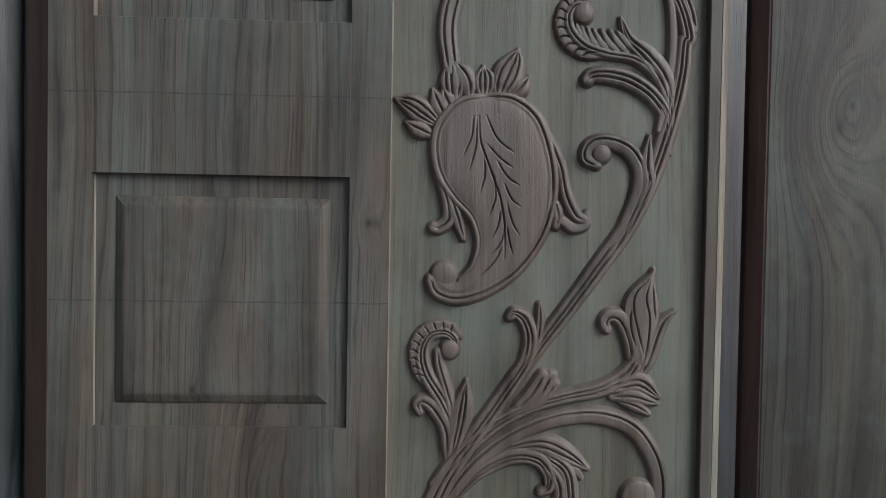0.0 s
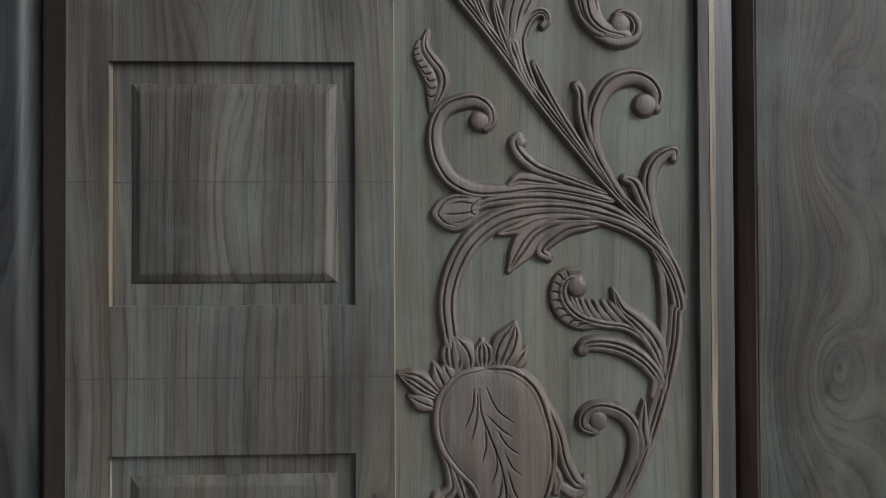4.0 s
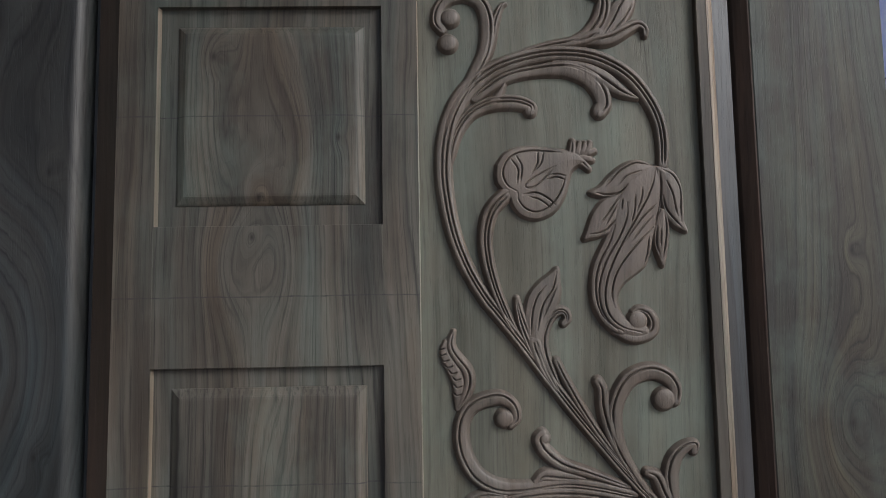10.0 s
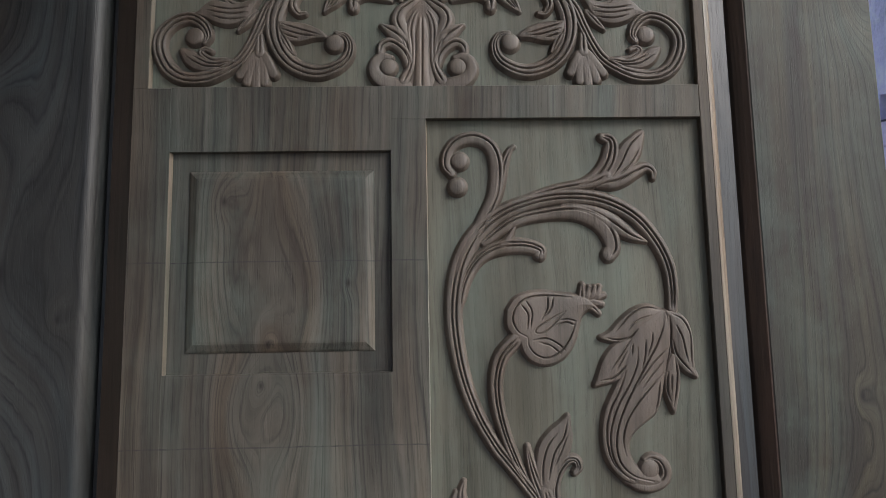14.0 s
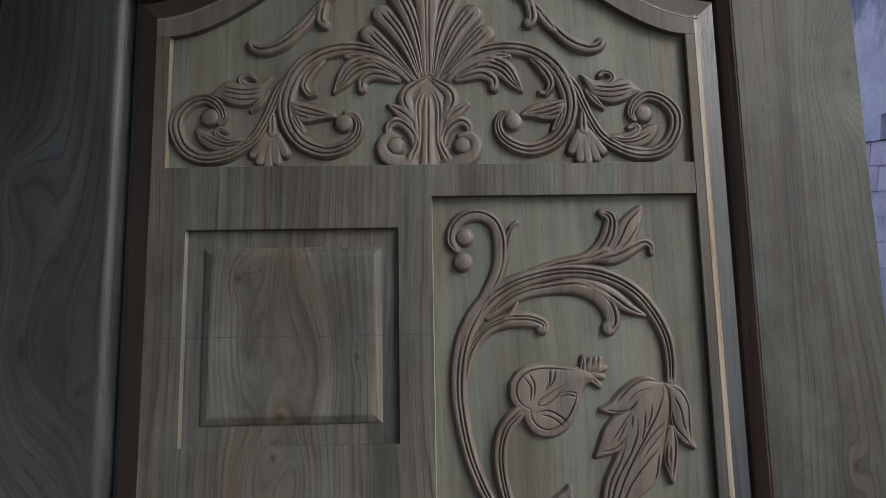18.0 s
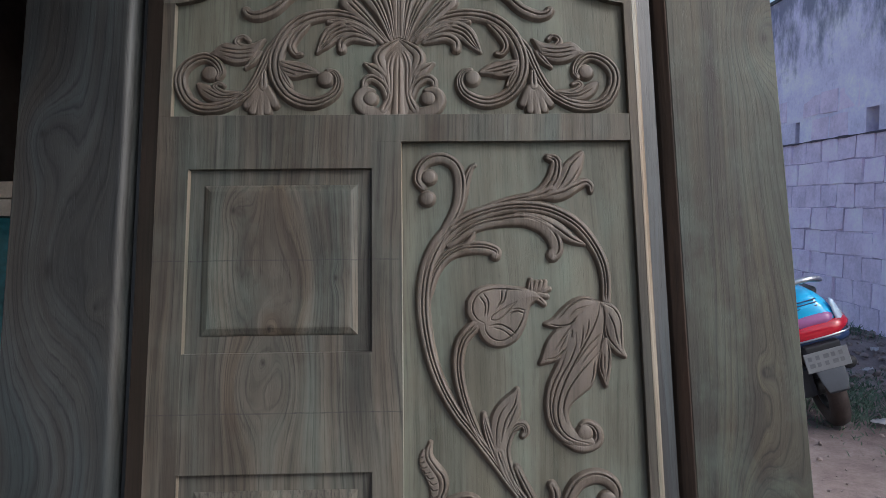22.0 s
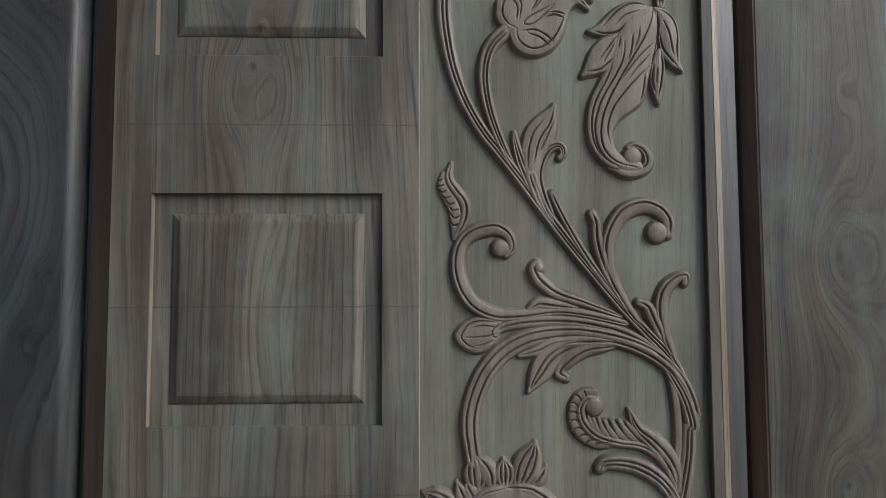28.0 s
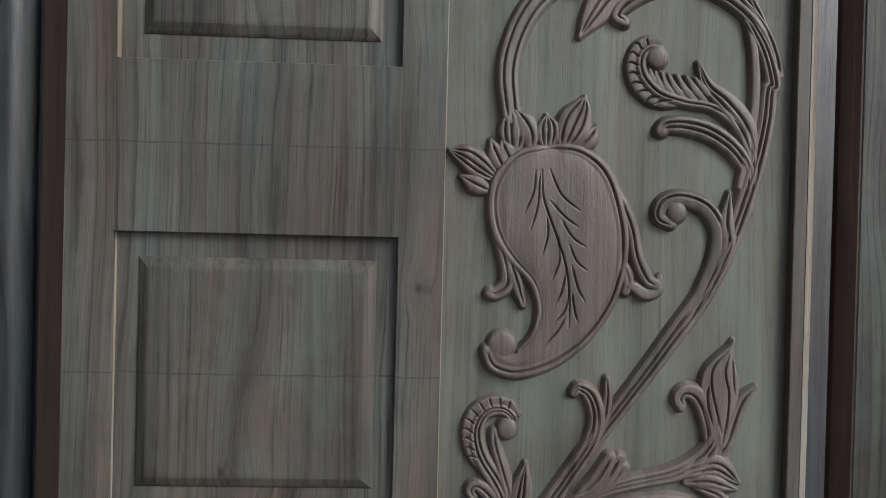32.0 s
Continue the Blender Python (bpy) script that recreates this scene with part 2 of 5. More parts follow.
# red-brown teak, darkened further for the shade of edges turned from the light
shaded_reveal_wood = wood("shaded_reveal_teak", (0.014, 0.010, 0.006), (0.025, 0.017, 0.012), (0.034, 0.024, 0.017), seed=27.0, ring=0.4)


def plain(name, colour, rough=0.6, metal=0.0, spot=0.25, scale=8.0, bump=0.0, coat=0.0):
    m, t, p = nodes_of(name)
    co = t.nodes.new("ShaderNodeTexCoord").outputs["Object"]
    n1 = noise_at(t, co, scale, 6, 0.6)
    n2 = noise_at(t, co, scale * 9, 4, 0.6)
    f = mathn(t, "ADD", mathn(t, "MULTIPLY", n1, 0.65), mathn(t, "MULTIPLY", n2, 0.35))
    lo, hi = tuple(c * (1 - spot) for c in colour), tuple(min(1, c * (1 + spot)) for c in colour)
    t.links.new(ramp(t, f, ((0.32, lo), (0.68, hi))), p.inputs["Base Color"])
    p.inputs["Roughness"].default_value, p.inputs["Metallic"].default_value = rough, metal
    p.inputs["Coat Weight"].default_value = coat
    if bump:
        b = nd(t, "ShaderNodeBump", Strength=0.6, Distance=bump)
        t.links.new(f, b.inputs["Height"])
        t.links.new(b.outputs[0], p.inputs["Normal"])
    return m

# ---- building helpers ----
def thing(name, m, label, category, group="", kind=""):
    ob = new(name)
    ob.matrix_basis = m
    ob.empty_display_size = 0.1
    return tagged(ob, label, category, group, kind)


def part(name, bm, material, parent=None, label="", smooth=False):
    me = bpy.data.meshes.new(name)
    bmesh.ops.recalc_face_normals(bm, faces=bm.faces)
    bm.to_mesh(me)
    bm.free()
    if smooth:
        me.polygons.foreach_set("use_smooth", [True] * len(me.polygons))
    me.materials.append(material)
    ob = new(name, me)
    ob.parent = parent
    return tagged(ob, label)


def block(x0, x1, y0, y1, z0, z1, bevel=0.0, segs=2):
    bm = bmesh.new()
    bmesh.ops.create_cube(bm, size=1)
    for v in bm.verts:
        v.co = Vector(((x0 + x1) / 2 + v.co.x * (x1 - x0), (y0 + y1) / 2 + v.co.y * (y1 - y0), (z0 + z1) / 2 + v.co.z * (z1 - z0)))
    if bevel:
        bmesh.ops.bevel(bm, geom=bm.edges[:], offset=bevel, segments=segs, profile=0.6, affect="EDGES")
    return bm


def prism(outline, along):
    """A solid from a closed outline of (a, b) pairs; along(a, b, end) gives the place for both ends."""
    bm = bmesh.new()
    rows = [[bm.verts.new(along(a, b, e)) for a, b in outline] for e in (0, 1)]
    k = len(outline)
    for i in range(k):
        bm.faces.new((rows[0][i], rows[0][(i + 1) % k], rows[1][(i + 1) % k], rows[1][i]))
    bm.faces.new(rows[0][::-1])
    bm.faces.new(rows[1])
    return bm


# ---- the door leaf ----
MID = -0.029
LEAF_L, LEAF_R, LEAF_B = -0.487, 0.430, -0.46
BACK = 0.042
door_leaf = thing("carved_door", DOOR, "unfinished teak door leaf carved with a scrolling vine, leaning back", "door", kind="thing")


def arch(x, foot, rise, half=0.408):
    """The ogee line of the door's head: hollow at the feet, round over the middle."""
    s = min(1.0, abs(x - MID) / half)
    return foot + rise * (0.5 + 0.5 * math.cos(math.pi * s)) ** 0.85


def arch_inner(x):
    return arch(x, 1.413, 0.20)


def arch_outer(x):
    return arch(x, 1.443, 0.20, 0.43)


RECESS = {"top": (-0.4045, -0.0855, 0.784, 1.1035), "middle": (-0.4055, -0.0845, 0.265, 0.587), "low": (-0.4065, -0.085, -0.251, 0.070)}
PANEL_L, PANEL_R, PANEL_B, PANEL_T = -0.0335, 0.3765, -0.425, 1.1510
CROWN_L, CROWN_R, CROWN_B = -0.440, 0.3775, 1.2015
EDGE = 0.0003
part("stile", block(-0.4605, -0.4055, 0, BACK, LEAF_B + 0.03, 1.2, EDGE, 1), board_wood, door_leaf)
part("stile", block(-0.0848, PANEL_L, 0, BACK, LEAF_B + 0.03, 1.1515, EDGE, 1), board_wood, door_leaf)
part("stile", block(PANEL_R, 0.3925, 0, BACK, LEAF_B + 0.03, 1.44, 0.0012, 1), stile_wood, door_leaf)
part("stile", block(-0.4605, CROWN_L, 0, BACK, 1.2, 1.44, EDGE, 1), board_wood, door_leaf)
for z0, z1 in ((1.1035, 1.2015), (0.587, 0.784), (0.070, 0.265), (LEAF_B + 0.03, -0.251)):
    part("rail", block(-0.4055, -0.0848, 0, BACK, z0, z1, EDGE, 1), board_wood, door_leaf)
part("rail", block(-0.0848, PANEL_R, 0, BACK, 1.1515, 1.2015, EDGE, 1), board_wood, door_leaf)
part("rail", block(PANEL_L, PANEL_R, 0, BACK, LEAF_B + 0.03, PANEL_B, EDGE, 1), board_wood, door_leaf)

for x0, x1, z0, z1 in RECESS.values():
    floor_y, lip = 0.0090, 0.0275
    bm = bmesh.new()
    outer = [(x0 - 0.0005, z0 - 0.0005), (x1 + 0.0005, z0 - 0.0005), (x1 + 0.0005, z1 + 0.0005), (x0 - 0.0005, z1 + 0.0005)]
    inner = [(x0 + 0.0022, z0 + 0.0010), (x1 - 0.0010, z0 + 0.0010), (x1 - 0.0010, z1 - 0.0010), (x0 + 0.0022, z1 - 0.0010)]
    va = [bm.verts.new((x, 0.0006, z)) for x, z in outer]
    vb = [bm.verts.new((x, floor_y + 0.001, z)) for x, z in inner]
    vc = [bm.verts.new((x, floor_y + 0.002, z)) for x, z in outer]
    for i in range(4):
        j = (i + 1) % 4
        for quad in ((va[i], va[j], vb[j], vb[i]), (vb[i], vb[j], vc[j], vc[i]), (vc[i], vc[j], va[j], va[i])):
            # only the left side is paler: the light from the right, put into colour
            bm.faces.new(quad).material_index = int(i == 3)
    rim_edge = part("recess_edge", bm, board_wood, door_leaf, "sloping edge of the recess, left side painted pale as if lit")
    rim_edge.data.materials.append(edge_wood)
    part("panel_ground", block(x0 - 0.002, x1 + 0.002, floor_y, BACK - 0.002, z0 - 0.002, z1 + 0.002), board_wood, door_leaf)
    a0, a1, b0, b1 = x0 + lip, x1 - 0.0245, z0 + 0.030, z1 - 0.028
    bm = bmesh.new()
    rings = []
    for inset, y in ((-0.001, floor_y + 0.002), (0.0, 0.0078), (0.0010, 0.0070), (0.0030, 0.0054), (0.0100, 0.0017), (0.0122, 0.0008), (0.0145, 0.0005), (0.0160, 0.0004)):
        rings.append([bm.verts.new((x, y, z)) for x, z in ((a0 + inset, b0 + inset), (a1 - inset, b0 + inset), (a1 - inset, b1 - inset), (a0 + inset, b1 - inset))])
    for r0, r1 in zip(rings, rings[1:]):
        for i in range(4):
            bm.faces.new((r0[i], r0[(i + 1) % 4], r1[(i + 1) % 4], r1[i]))
    bm.faces.new(rings[-1])
    part("raised_field", bm, field_wood, door_leaf, "raised square field with bevelled edges")

GROUND_Y = 0.0118
# left edges painted pale, for the light that falls on them
for x0, w, z0, z1 in ((CROWN_L, 0.0022, CROWN_B, 1.4125), (PANEL_L, 0.0016, PANEL_B, PANEL_T)):
    part("recess_edge", prism([(x0 - 0.0004, 0.0006), (x0 + w, GROUND_Y + 0.001), (x0 - 0.0004, GROUND_Y + 0.001)], lambda a, b, e: (a, b, z1 if e else z0)), edge_wood, door_leaf, "sloping left edge of the recess, painted pale as if lit")
part("carving_ground", block(PANEL_L - 0.002, PANEL_R + 0.002, GROUND_Y, BACK - 0.002, PANEL_B - 0.002, PANEL_T + 0.002), ground_wood, door_leaf, "recessed flat ground with chisel marks")

# the arched head: crown ground and the curved rail over it
steps = [CROWN_L + (CROWN_R - CROWN_L) * i / 48 for i in range(49)]
bm = bmesh.new()
cols = [[bm.verts.new((x, y, z)) for y, z in ((GROUND_Y, CROWN_B - 0.003), (GROUND_Y, arch_inner(x) + 0.004), (BACK, arch_inner(x) + 0.004), (BACK, CROWN_B - 0.003))] for x in steps]
for c0, c1 in zip(cols, cols[1:]):
    for i in range(4):
        bm.faces.new((c0[i], c0[(i + 1) % 4], c1[(i + 1) % 4], c1[i]))
bm.faces.new(cols[0])
bm.faces.new(cols[-1][::-1])
part("crown_ground", bm, ground_wood, door_leaf, "recessed arched ground of the crown")


def arched_band(name, low, high, x0, x1, y_front, y_back, material, parent, label="", n=60, drop=0.0, flare=0.0):
    """A band between two arched lines; the front may fall back by drop towards the upper line."""
    bm = bmesh.new()
    cols = []
    for i in range(n + 1):
        x = x0 + (x1 - x0) * i / n
        xh = x + flare * (2 * i / n - 1)
        cols.append([bm.verts.new(c) for c in ((x, y_front, low(x)), (xh, y_front + drop, high(x)), (xh, y_back, high(x)), (x, y_back, low(x)))])
    for c0, c1 in zip(cols, cols[1:]):
        for i in range(4):
            bm.faces.new((c0[i], c0[(i + 1) % 4], c1[(i + 1) % 4], c1[i]))
    bm.faces.new(cols[0])
    bm.faces.new(cols[-1][::-1])
    return part(name, bm, material, parent, label)


arched_band("arched_rail", arch_inner, arch_outer, -0.4605, 0.3925, -0.0004, BACK, stile_wood, door_leaf)
arched_band("edge_moulding", lambda x: arch_outer(x) + 0.0002, lambda x: arch_outer(x) + 0.028, -0.4606, 0.3990, 0.0005, BACK, shaded_reveal_wood, door_leaf, drop=0.0085, flare=0.0305)
arched_band("edge_bead", lambda x: arch_outer(x) - 0.0045, lambda x: arch_outer(x) + 0.0015, -0.4600, 0.3990, -0.0010, 0.02, edge_wood, door_leaf, "pale worn edge of the arched rail", drop=0.0022)
# bevelled edge strips of the leaf
part("edge_bead", prism([(0.3926, 0.0001), (0.3955, 0.0007), (0.4000, 0.0030), (0.4035, 0.0066), (0.4035, BACK), (0.3926, BACK)], lambda a, b, e: (a, b, 1.4440 + (a - 0.3926) * 0.6 if e else LEAF_B)), edge_wood, door_leaf, "pale rounded edge bead of the leaf")
TOP = 1.4432
part("edge_moulding", prism([(-0.4915, 0.0095), (-0.4905, 0.0082), (-0.4640, 0.0014), (-0.4606, 0.0004), (-0.4606, BACK), (-0.4915, BACK)], lambda a, b, e: (a, b, TOP - (a + 0.4606) * 0.9 if e else LEAF_B)), shaded_reveal_wood, door_leaf, "bevelled edge strip of the leaf")
part("edge_moulding", prism([(0.4036, 0.0068), (0.4285, 0.0100), (0.4290, 0.0112), (0.4290, BACK), (0.4036, BACK)], lambda a, b, e: (a, b, TOP + (a - 0.3990) * 0.9 if e else LEAF_B)), strip_wood, door_leaf, "bevelled edge strip of the leaf")
part("edge_moulding", prism([(LEAF_B, 0.017), (LEAF_B + 0.0299, 0.0005), (LEAF_B + 0.0299, BACK), (LEAF_B, BACK)], lambda a, b, e: (0.398 if e else -0.460, b, a)), shaded_reveal_wood, door_leaf)

# ---- the frame ----
door_frame = thing("door_frame", DOOR, "heavy unfinished teak door frame with knotty jambs", "door frame", kind="thing")
SILL_B, HEAD_T = -0.50, 1.84
part("jamb", prism([(0.653, 0.002), (0.651, 0), (0.4575, 0), (0.4560, 0.001), (0.4560, 0.095), (0.653, 0.095)], lambda a, b, e: (a, b, HEAD_T if e else SILL_B)), jamb_wood, door_frame, "wide jamb board with swirling knots")
part("jamb", prism([(-0.7055, 0.002), (-0.7035, 0), *[(-0.527 + 0.0205 * math.sin(a * math.pi / 28), 0.032 - 0.032 * math.cos(a * math.pi / 28)) for a in range(15)], (-0.4950, 0.034), (-0.4950, 0.095), (-0.7055, 0.095)], lambda a, b, e: (a, b, HEAD_T if e else SILL_B)), jamb_wood_far, door_frame, "wide jamb board with a rounded inner edge")
part("reveal_strip", prism([(0.4558, 0.0008), (0.4540, 0.0012), (0.4478, 0.0070), (0.4470, 0.0076), (0.4385, 0.0165), (0.4330, 0.0280), (0.4330, 0.060), (0.4558, 0.060)], lambda a, b, e: (a, b, 1.50 if e else SILL_B)), bead_wood, door_frame, "reddish bead moulding along the jamb")
part("threshold", block(-0.4900, 0.4330, 0.004, 0.095, SILL_B, LEAF_B - 0.003, 0.002), jamb_wood, door_frame)
arched_band("head", lambda x: arch_outer(x) + 0.046, lambda x: HEAD_T, -0.5220, 0.4555, 0.0003, 0.095, jamb_wood, door_frame, "arched head board")
arched_band("head_reveal", lambda x: arch_outer(x) + 0.030, lambda x: arch_outer(x) + 0.0458, -0.4950, 0.4330, 0.032, 0.09, shaded_reveal_wood, door_frame, drop=-0.030)


# ---- the carving ----
RELIEF, WALL, CELL = 9.6, 1.8, 0.75


def spline(points, n=7):
    """A smooth line through the points (Catmull-Rom)."""
    p = np.array(points, float)
    p = np.vstack((2 * p[0] - p[1], p, 2 * p[-1] - p[-2]))
    s = np.linspace(0, 1, n, endpoint=False)[:, None]
    rows = [0.5 * (2 * b + (c - a) * s + (2 * a - 5 * b + 4 * c - d) * s ** 2 + (3 * b - a - 3 * c + d) * s ** 3) for a, b, c, d in zip(p, p[1:], p[2:], p[3:])]
    return np.vstack(rows + [p[-2:-1]])


def nearest(q, line):
    """For each of the places q: the distance from the line, the share of the way along it, and the side (left is plus)."""
    a, b = line[:-1], line[1:]
    ab = b - a
    length = np.maximum(np.linalg.norm(ab, axis=1), 1e-6)
    rel = q[:, None, :] - a[None]
    s = np.clip((rel * ab).sum(2) / length ** 2, 0, 1)
    gap = rel - s[..., None] * ab
    dist = np.sqrt((gap ** 2).sum(2))
    k = dist.argmin(1)
    i = np.arange(len(q))
    run = np.concatenate(([0], np.cumsum(length)))
    side = np.sign(ab[k, 0] * rel[i, k, 1] - ab[k, 1] * rel[i, k, 0])
    return dist[i, k], (run[k] + s[i, k] * length[k]) / run[-1], side, run[-1]


class Relief:
    """One carved motif, in millimetres on the door: rounded strokes and balls raised from the ground, with gouged grooves and veins."""

    def __init__(self, flip=False):
        self.flip, self.jobs, self.boxes = flip, [], []

    def place(self, points):
        p = np.array(points, float)
        if self.flip:
            p[:, 0] = -72.5 - p[:, 0]
        return p

    def stroke(self, points, widths, cuts=(), top=1.0):
        line = spline(self.place(points))
        w = spline(np.column_stack((np.linspace(0, 1, len(widths)), widths)))
        w = np.maximum(np.interp(np.linspace(0, 1, 80), w[:, 0], w[:, 1]), min(widths))
        step = np.diff(line, axis=0)
        turn = np.sum(step[:-1, 0] * step[1:, 1] - step[:-1, 1] * step[1:, 0]) / np.mean(np.sum(step ** 2, axis=1))
        self.jobs.append(("stroke", line, w, [-c for c in cuts] if self.flip else cuts, top, max(-1, min(1, turn * 1.2))))
        m = max(widths) + 9
        self.boxes.append((line.min(0) - m, line.max(0) + m))

    def ball(self, x, z, r):
        c = self.place([(x, z)])[0]
        self.jobs.append(("ball", c, r))
        self.boxes.append((c - r - 9, c + r + 9))

    def dome(self, outline):
        p = self.place(outline)
        line = spline(np.vstack((p, p[:1])))
        self.jobs.append(("dome", line))
        self.boxes.append((line.min(0) - 9, line.max(0) + 9))

    def vein(self, points, depth):
        self.jobs.append(("vein", spline(self.place(points)), depth))

    def height(self, q):
        h = np.full(len(q), -9.0)
        for job in self.jobs:
            if job[0] == "vein":
                continue
            lo, hi = ((job[1] - job[2] - 9, job[1] + job[2] + 9) if job[0] == "ball" else (job[1].min(0) - 9, job[1].max(0) + 9))
            if job[0] == "stroke":
                lo, hi = lo - job[2].max(), hi + job[2].max()
            sel = np.flatnonzero(((q > lo) & (q < hi)).all(1))
            p = q[sel]
            if job[0] == "ball":
                _, c, r = job
                d = np.linalg.norm(p - c, axis=1)
                cap = RELIEF - 3.0 + np.sqrt(np.maximum(0, r * r - d * d)) * min(0.4, 3.6 / r)
                new_h = np.where(d < r, cap, RELIEF - 3.0 - (d - r) * WALL)
            elif job[0] == "stroke":
                _, line, w, cuts, top, turn = job
                d, s, side, length = nearest(p, line)
                half = np.interp(s, np.linspace(0, 1, len(w)), w)
                u = np.minimum(d / half, 1)
                lift = RELIEF * top * np.minimum(1.0, 0.66 + half / 26.0)
                lift = lift * (0.72 + 0.28 * np.clip(s * length / 14.0, 0, 1))
                crown = lift - np.minimum(1.8, 0.2 * half) * u ** 3.5 - np.minimum(2.0, 0.2 * half) * (0.5 + 0.5 * side * u * turn) * abs(turn)
                new_h = np.where(d < half, crown, crown - (d - half) * WALL)
                for c in cuts:
                    off = side * d - c * half
                    deep = np.minimum(4.8, 0.7 * half) * np.clip(np.minimum(s, 1 - s) * length / 9.0, 0, 1)
                    new_h -= deep * np.exp(-np.abs(off / np.clip(half * 0.14, 0.7, 1.05)) ** 1.4)
            else:
                d, s, side, length = nearest(p, job[1])
                a, b = job[1][:-1], job[1][1:]
                up = (a[None, :, 1] > p[:, 1:2]) != (b[None, :, 1] > p[:, 1:2])
                with np.errstate(divide="ignore", invalid="ignore"):
                    cross = up & (p[:, 0:1] < (b[:, 0] - a[:, 0]) * (p[:, 1:2] - a[:, 1]) / (b[:, 1] - a[:, 1]) + a[:, 0])
                inside = cross.sum(1) % 2 == 1
                new_h = np.where(inside, RELIEF - 2.0 + 2.6 * (1 - np.exp(-d / 9.0)), RELIEF - 2.0 - d * WALL)
            h[sel] = np.maximum(h[sel], new_h)
        for job in self.jobs:
            if job[0] == "vein":
                sel = np.flatnonzero(((q > job[1].min(0) - 4) & (q < job[1].max(0) + 4)).all(1))
                d, s, side, length = nearest(q[sel], job[1])
                h[sel] -= job[2] * 2.5 * np.exp(-(d / 0.85) ** 2) * np.clip(np.minimum(s, 1 - s) * 5.0, 0.25, 1)
        return h

    def make(self, name, label):
        lo = np.min([b[0] for b in self.boxes], 0)
        hi = np.max([b[1] for b in self.boxes], 0)
        xs, zs = np.arange(lo[0], hi[0], CELL), np.arange(lo[1], hi[1], CELL)
        gx, gz = np.meshgrid(xs, zs)
        q = np.column_stack((gx.ravel(), gz.ravel()))
        h = np.full(len(q), -9.0)
        for i in range(0, len(q), 20000):
            h[i:i + 20000] = self.height(q[i:i + 20000])
        # shallow gouge marks
        tool = 0.05 * np.sin(q[:, 0] * 0.9 + 2.0 * np.sin(q[:, 1] * 0.21)) * np.sin(q[:, 1] * 0.47 + 1.5 * np.sin(q[:, 0] * 0.33))
        h = np.maximum(h + np.where(h > 1.0, tool, 0), -1.6)
        n, k = len(zs), len(xs)
        g = h.reshape(n, k)
        live = np.maximum.reduce((g[:-1, :-1], g[1:, :-1], g[:-1, 1:], g[1:, 1:])) > -1.0
        r, c = np.nonzero(live)
        i = r * k + c
        quads = np.column_stack((i, i + 1, i + k + 1, i + k))
        used, back = np.unique(quads, return_inverse=True)
        quads = back.reshape(-1, 4)
        co = np.column_stack((q[used, 0] / 1000, GROUND_Y - h[used] / 1000, q[used, 1] / 1000))
        me = bpy.data.meshes.new(name)
        me.vertices.add(len(co))
        me.vertices.foreach_set("co", co.ravel())
        me.loops.add(quads.size)
        me.loops.foreach_set("vertex_index", quads.ravel().astype(np.int32))
        me.polygons.add(len(quads))
        me.polygons.foreach_set("loop_start", np.arange(0, quads.size, 4, dtype=np.int32))
        me.polygons.foreach_set("use_smooth", np.ones(len(quads), bool))
        me.update(calc_edges=True)
        me.validate()
        me.materials.append(carved_wood)
        ob = new(name, me)
        ob.parent = door_leaf
        return tagged(ob, label)


r = Relief()
r.stroke([(7.1, 912.6), (17.5, 945.5), (32.9, 974.4), (50, 1003.6), (64, 1033), (69.7, 1062.7), (68.8, 1090.2), (59.2, 1111.8), (37.7, 1122.4), (14.1, 1117.4), (-0.3, 1102), (-4, 1082.2), (4.1, 1069.3)], [7.5, 7.5, 7.5, 7.5, 8.3, 8.3, 9.1, 9.1, 8.3, 8.3, 7.5, 6.6, 5], cuts=(-0.45,))
r.ball(15.3, 1088.1, 12.5)
r.ball(12, 1049.6, 12.5)
r.stroke([(45.6, 991), (65.4, 1024.5), (76.2, 1054.1), (82, 1084), (90.1, 1103.8), (96.9, 1109.8)], [2.5, 4.2, 5, 4.2, 4.2, 1.2], cuts=(0,))
r.make("curled_tendril", "scrolling tendril ending in a ball curl")

r = Relief()
r.stroke([(345, 309.9), (322.4, 354.1), (285.6, 393.1), (251.2, 429.8), (216.8, 471.1), (182.4, 514), (144.2, 564.7), (109.8, 611.5), (77.7, 652.9), (58.2, 678.1), (35.3, 718.2), (17.2, 765.7), (6.9, 815.3), (2.9, 863.7), (7.9, 912.6), (22.6, 955.4), (48, 988.5), (81.7, 1011.7), (121.1, 1025.6), (163.1, 1032.8), (208.9, 1030.7), (246, 1018.4), (278.4, 996), (303.3, 962), (317.2, 929.2), (321.1, 896), (319.4, 865.6)], [5.4, 6.2, 6.9, 6.2, 6.2, 6.2, 6.9, 6.9, 6.9, 6.9, 7.7, 7.7, 8.5, 9.2, 10, 10.8, 11.6, 11.6, 10.8, 10, 10, 10, 10, 9.2, 8.5, 7.7, 6.2], cuts=(-.3,.3,))
r.make("vine_stem", "grooved vine stem sweeping round the upper flowers")

r = Relief()
r.stroke([(11.2, 871.7), (21.7, 912.4), (42.9, 943.5), (73.6, 958.1), (106.6, 960.2), (127.9, 954.1), (129.3, 947.4)], [3.3, 5.7, 6.6, 7.4, 9, 9, 7.4], cuts=(.05,.6,))
r.stroke([(65.2, 951.5), (84.7, 971.3), (93.4, 988)], [4.1, 4.1, 1.2])
r.make("lobed_leaf", "small lobed leaf curling from the vine")

r = Relief()
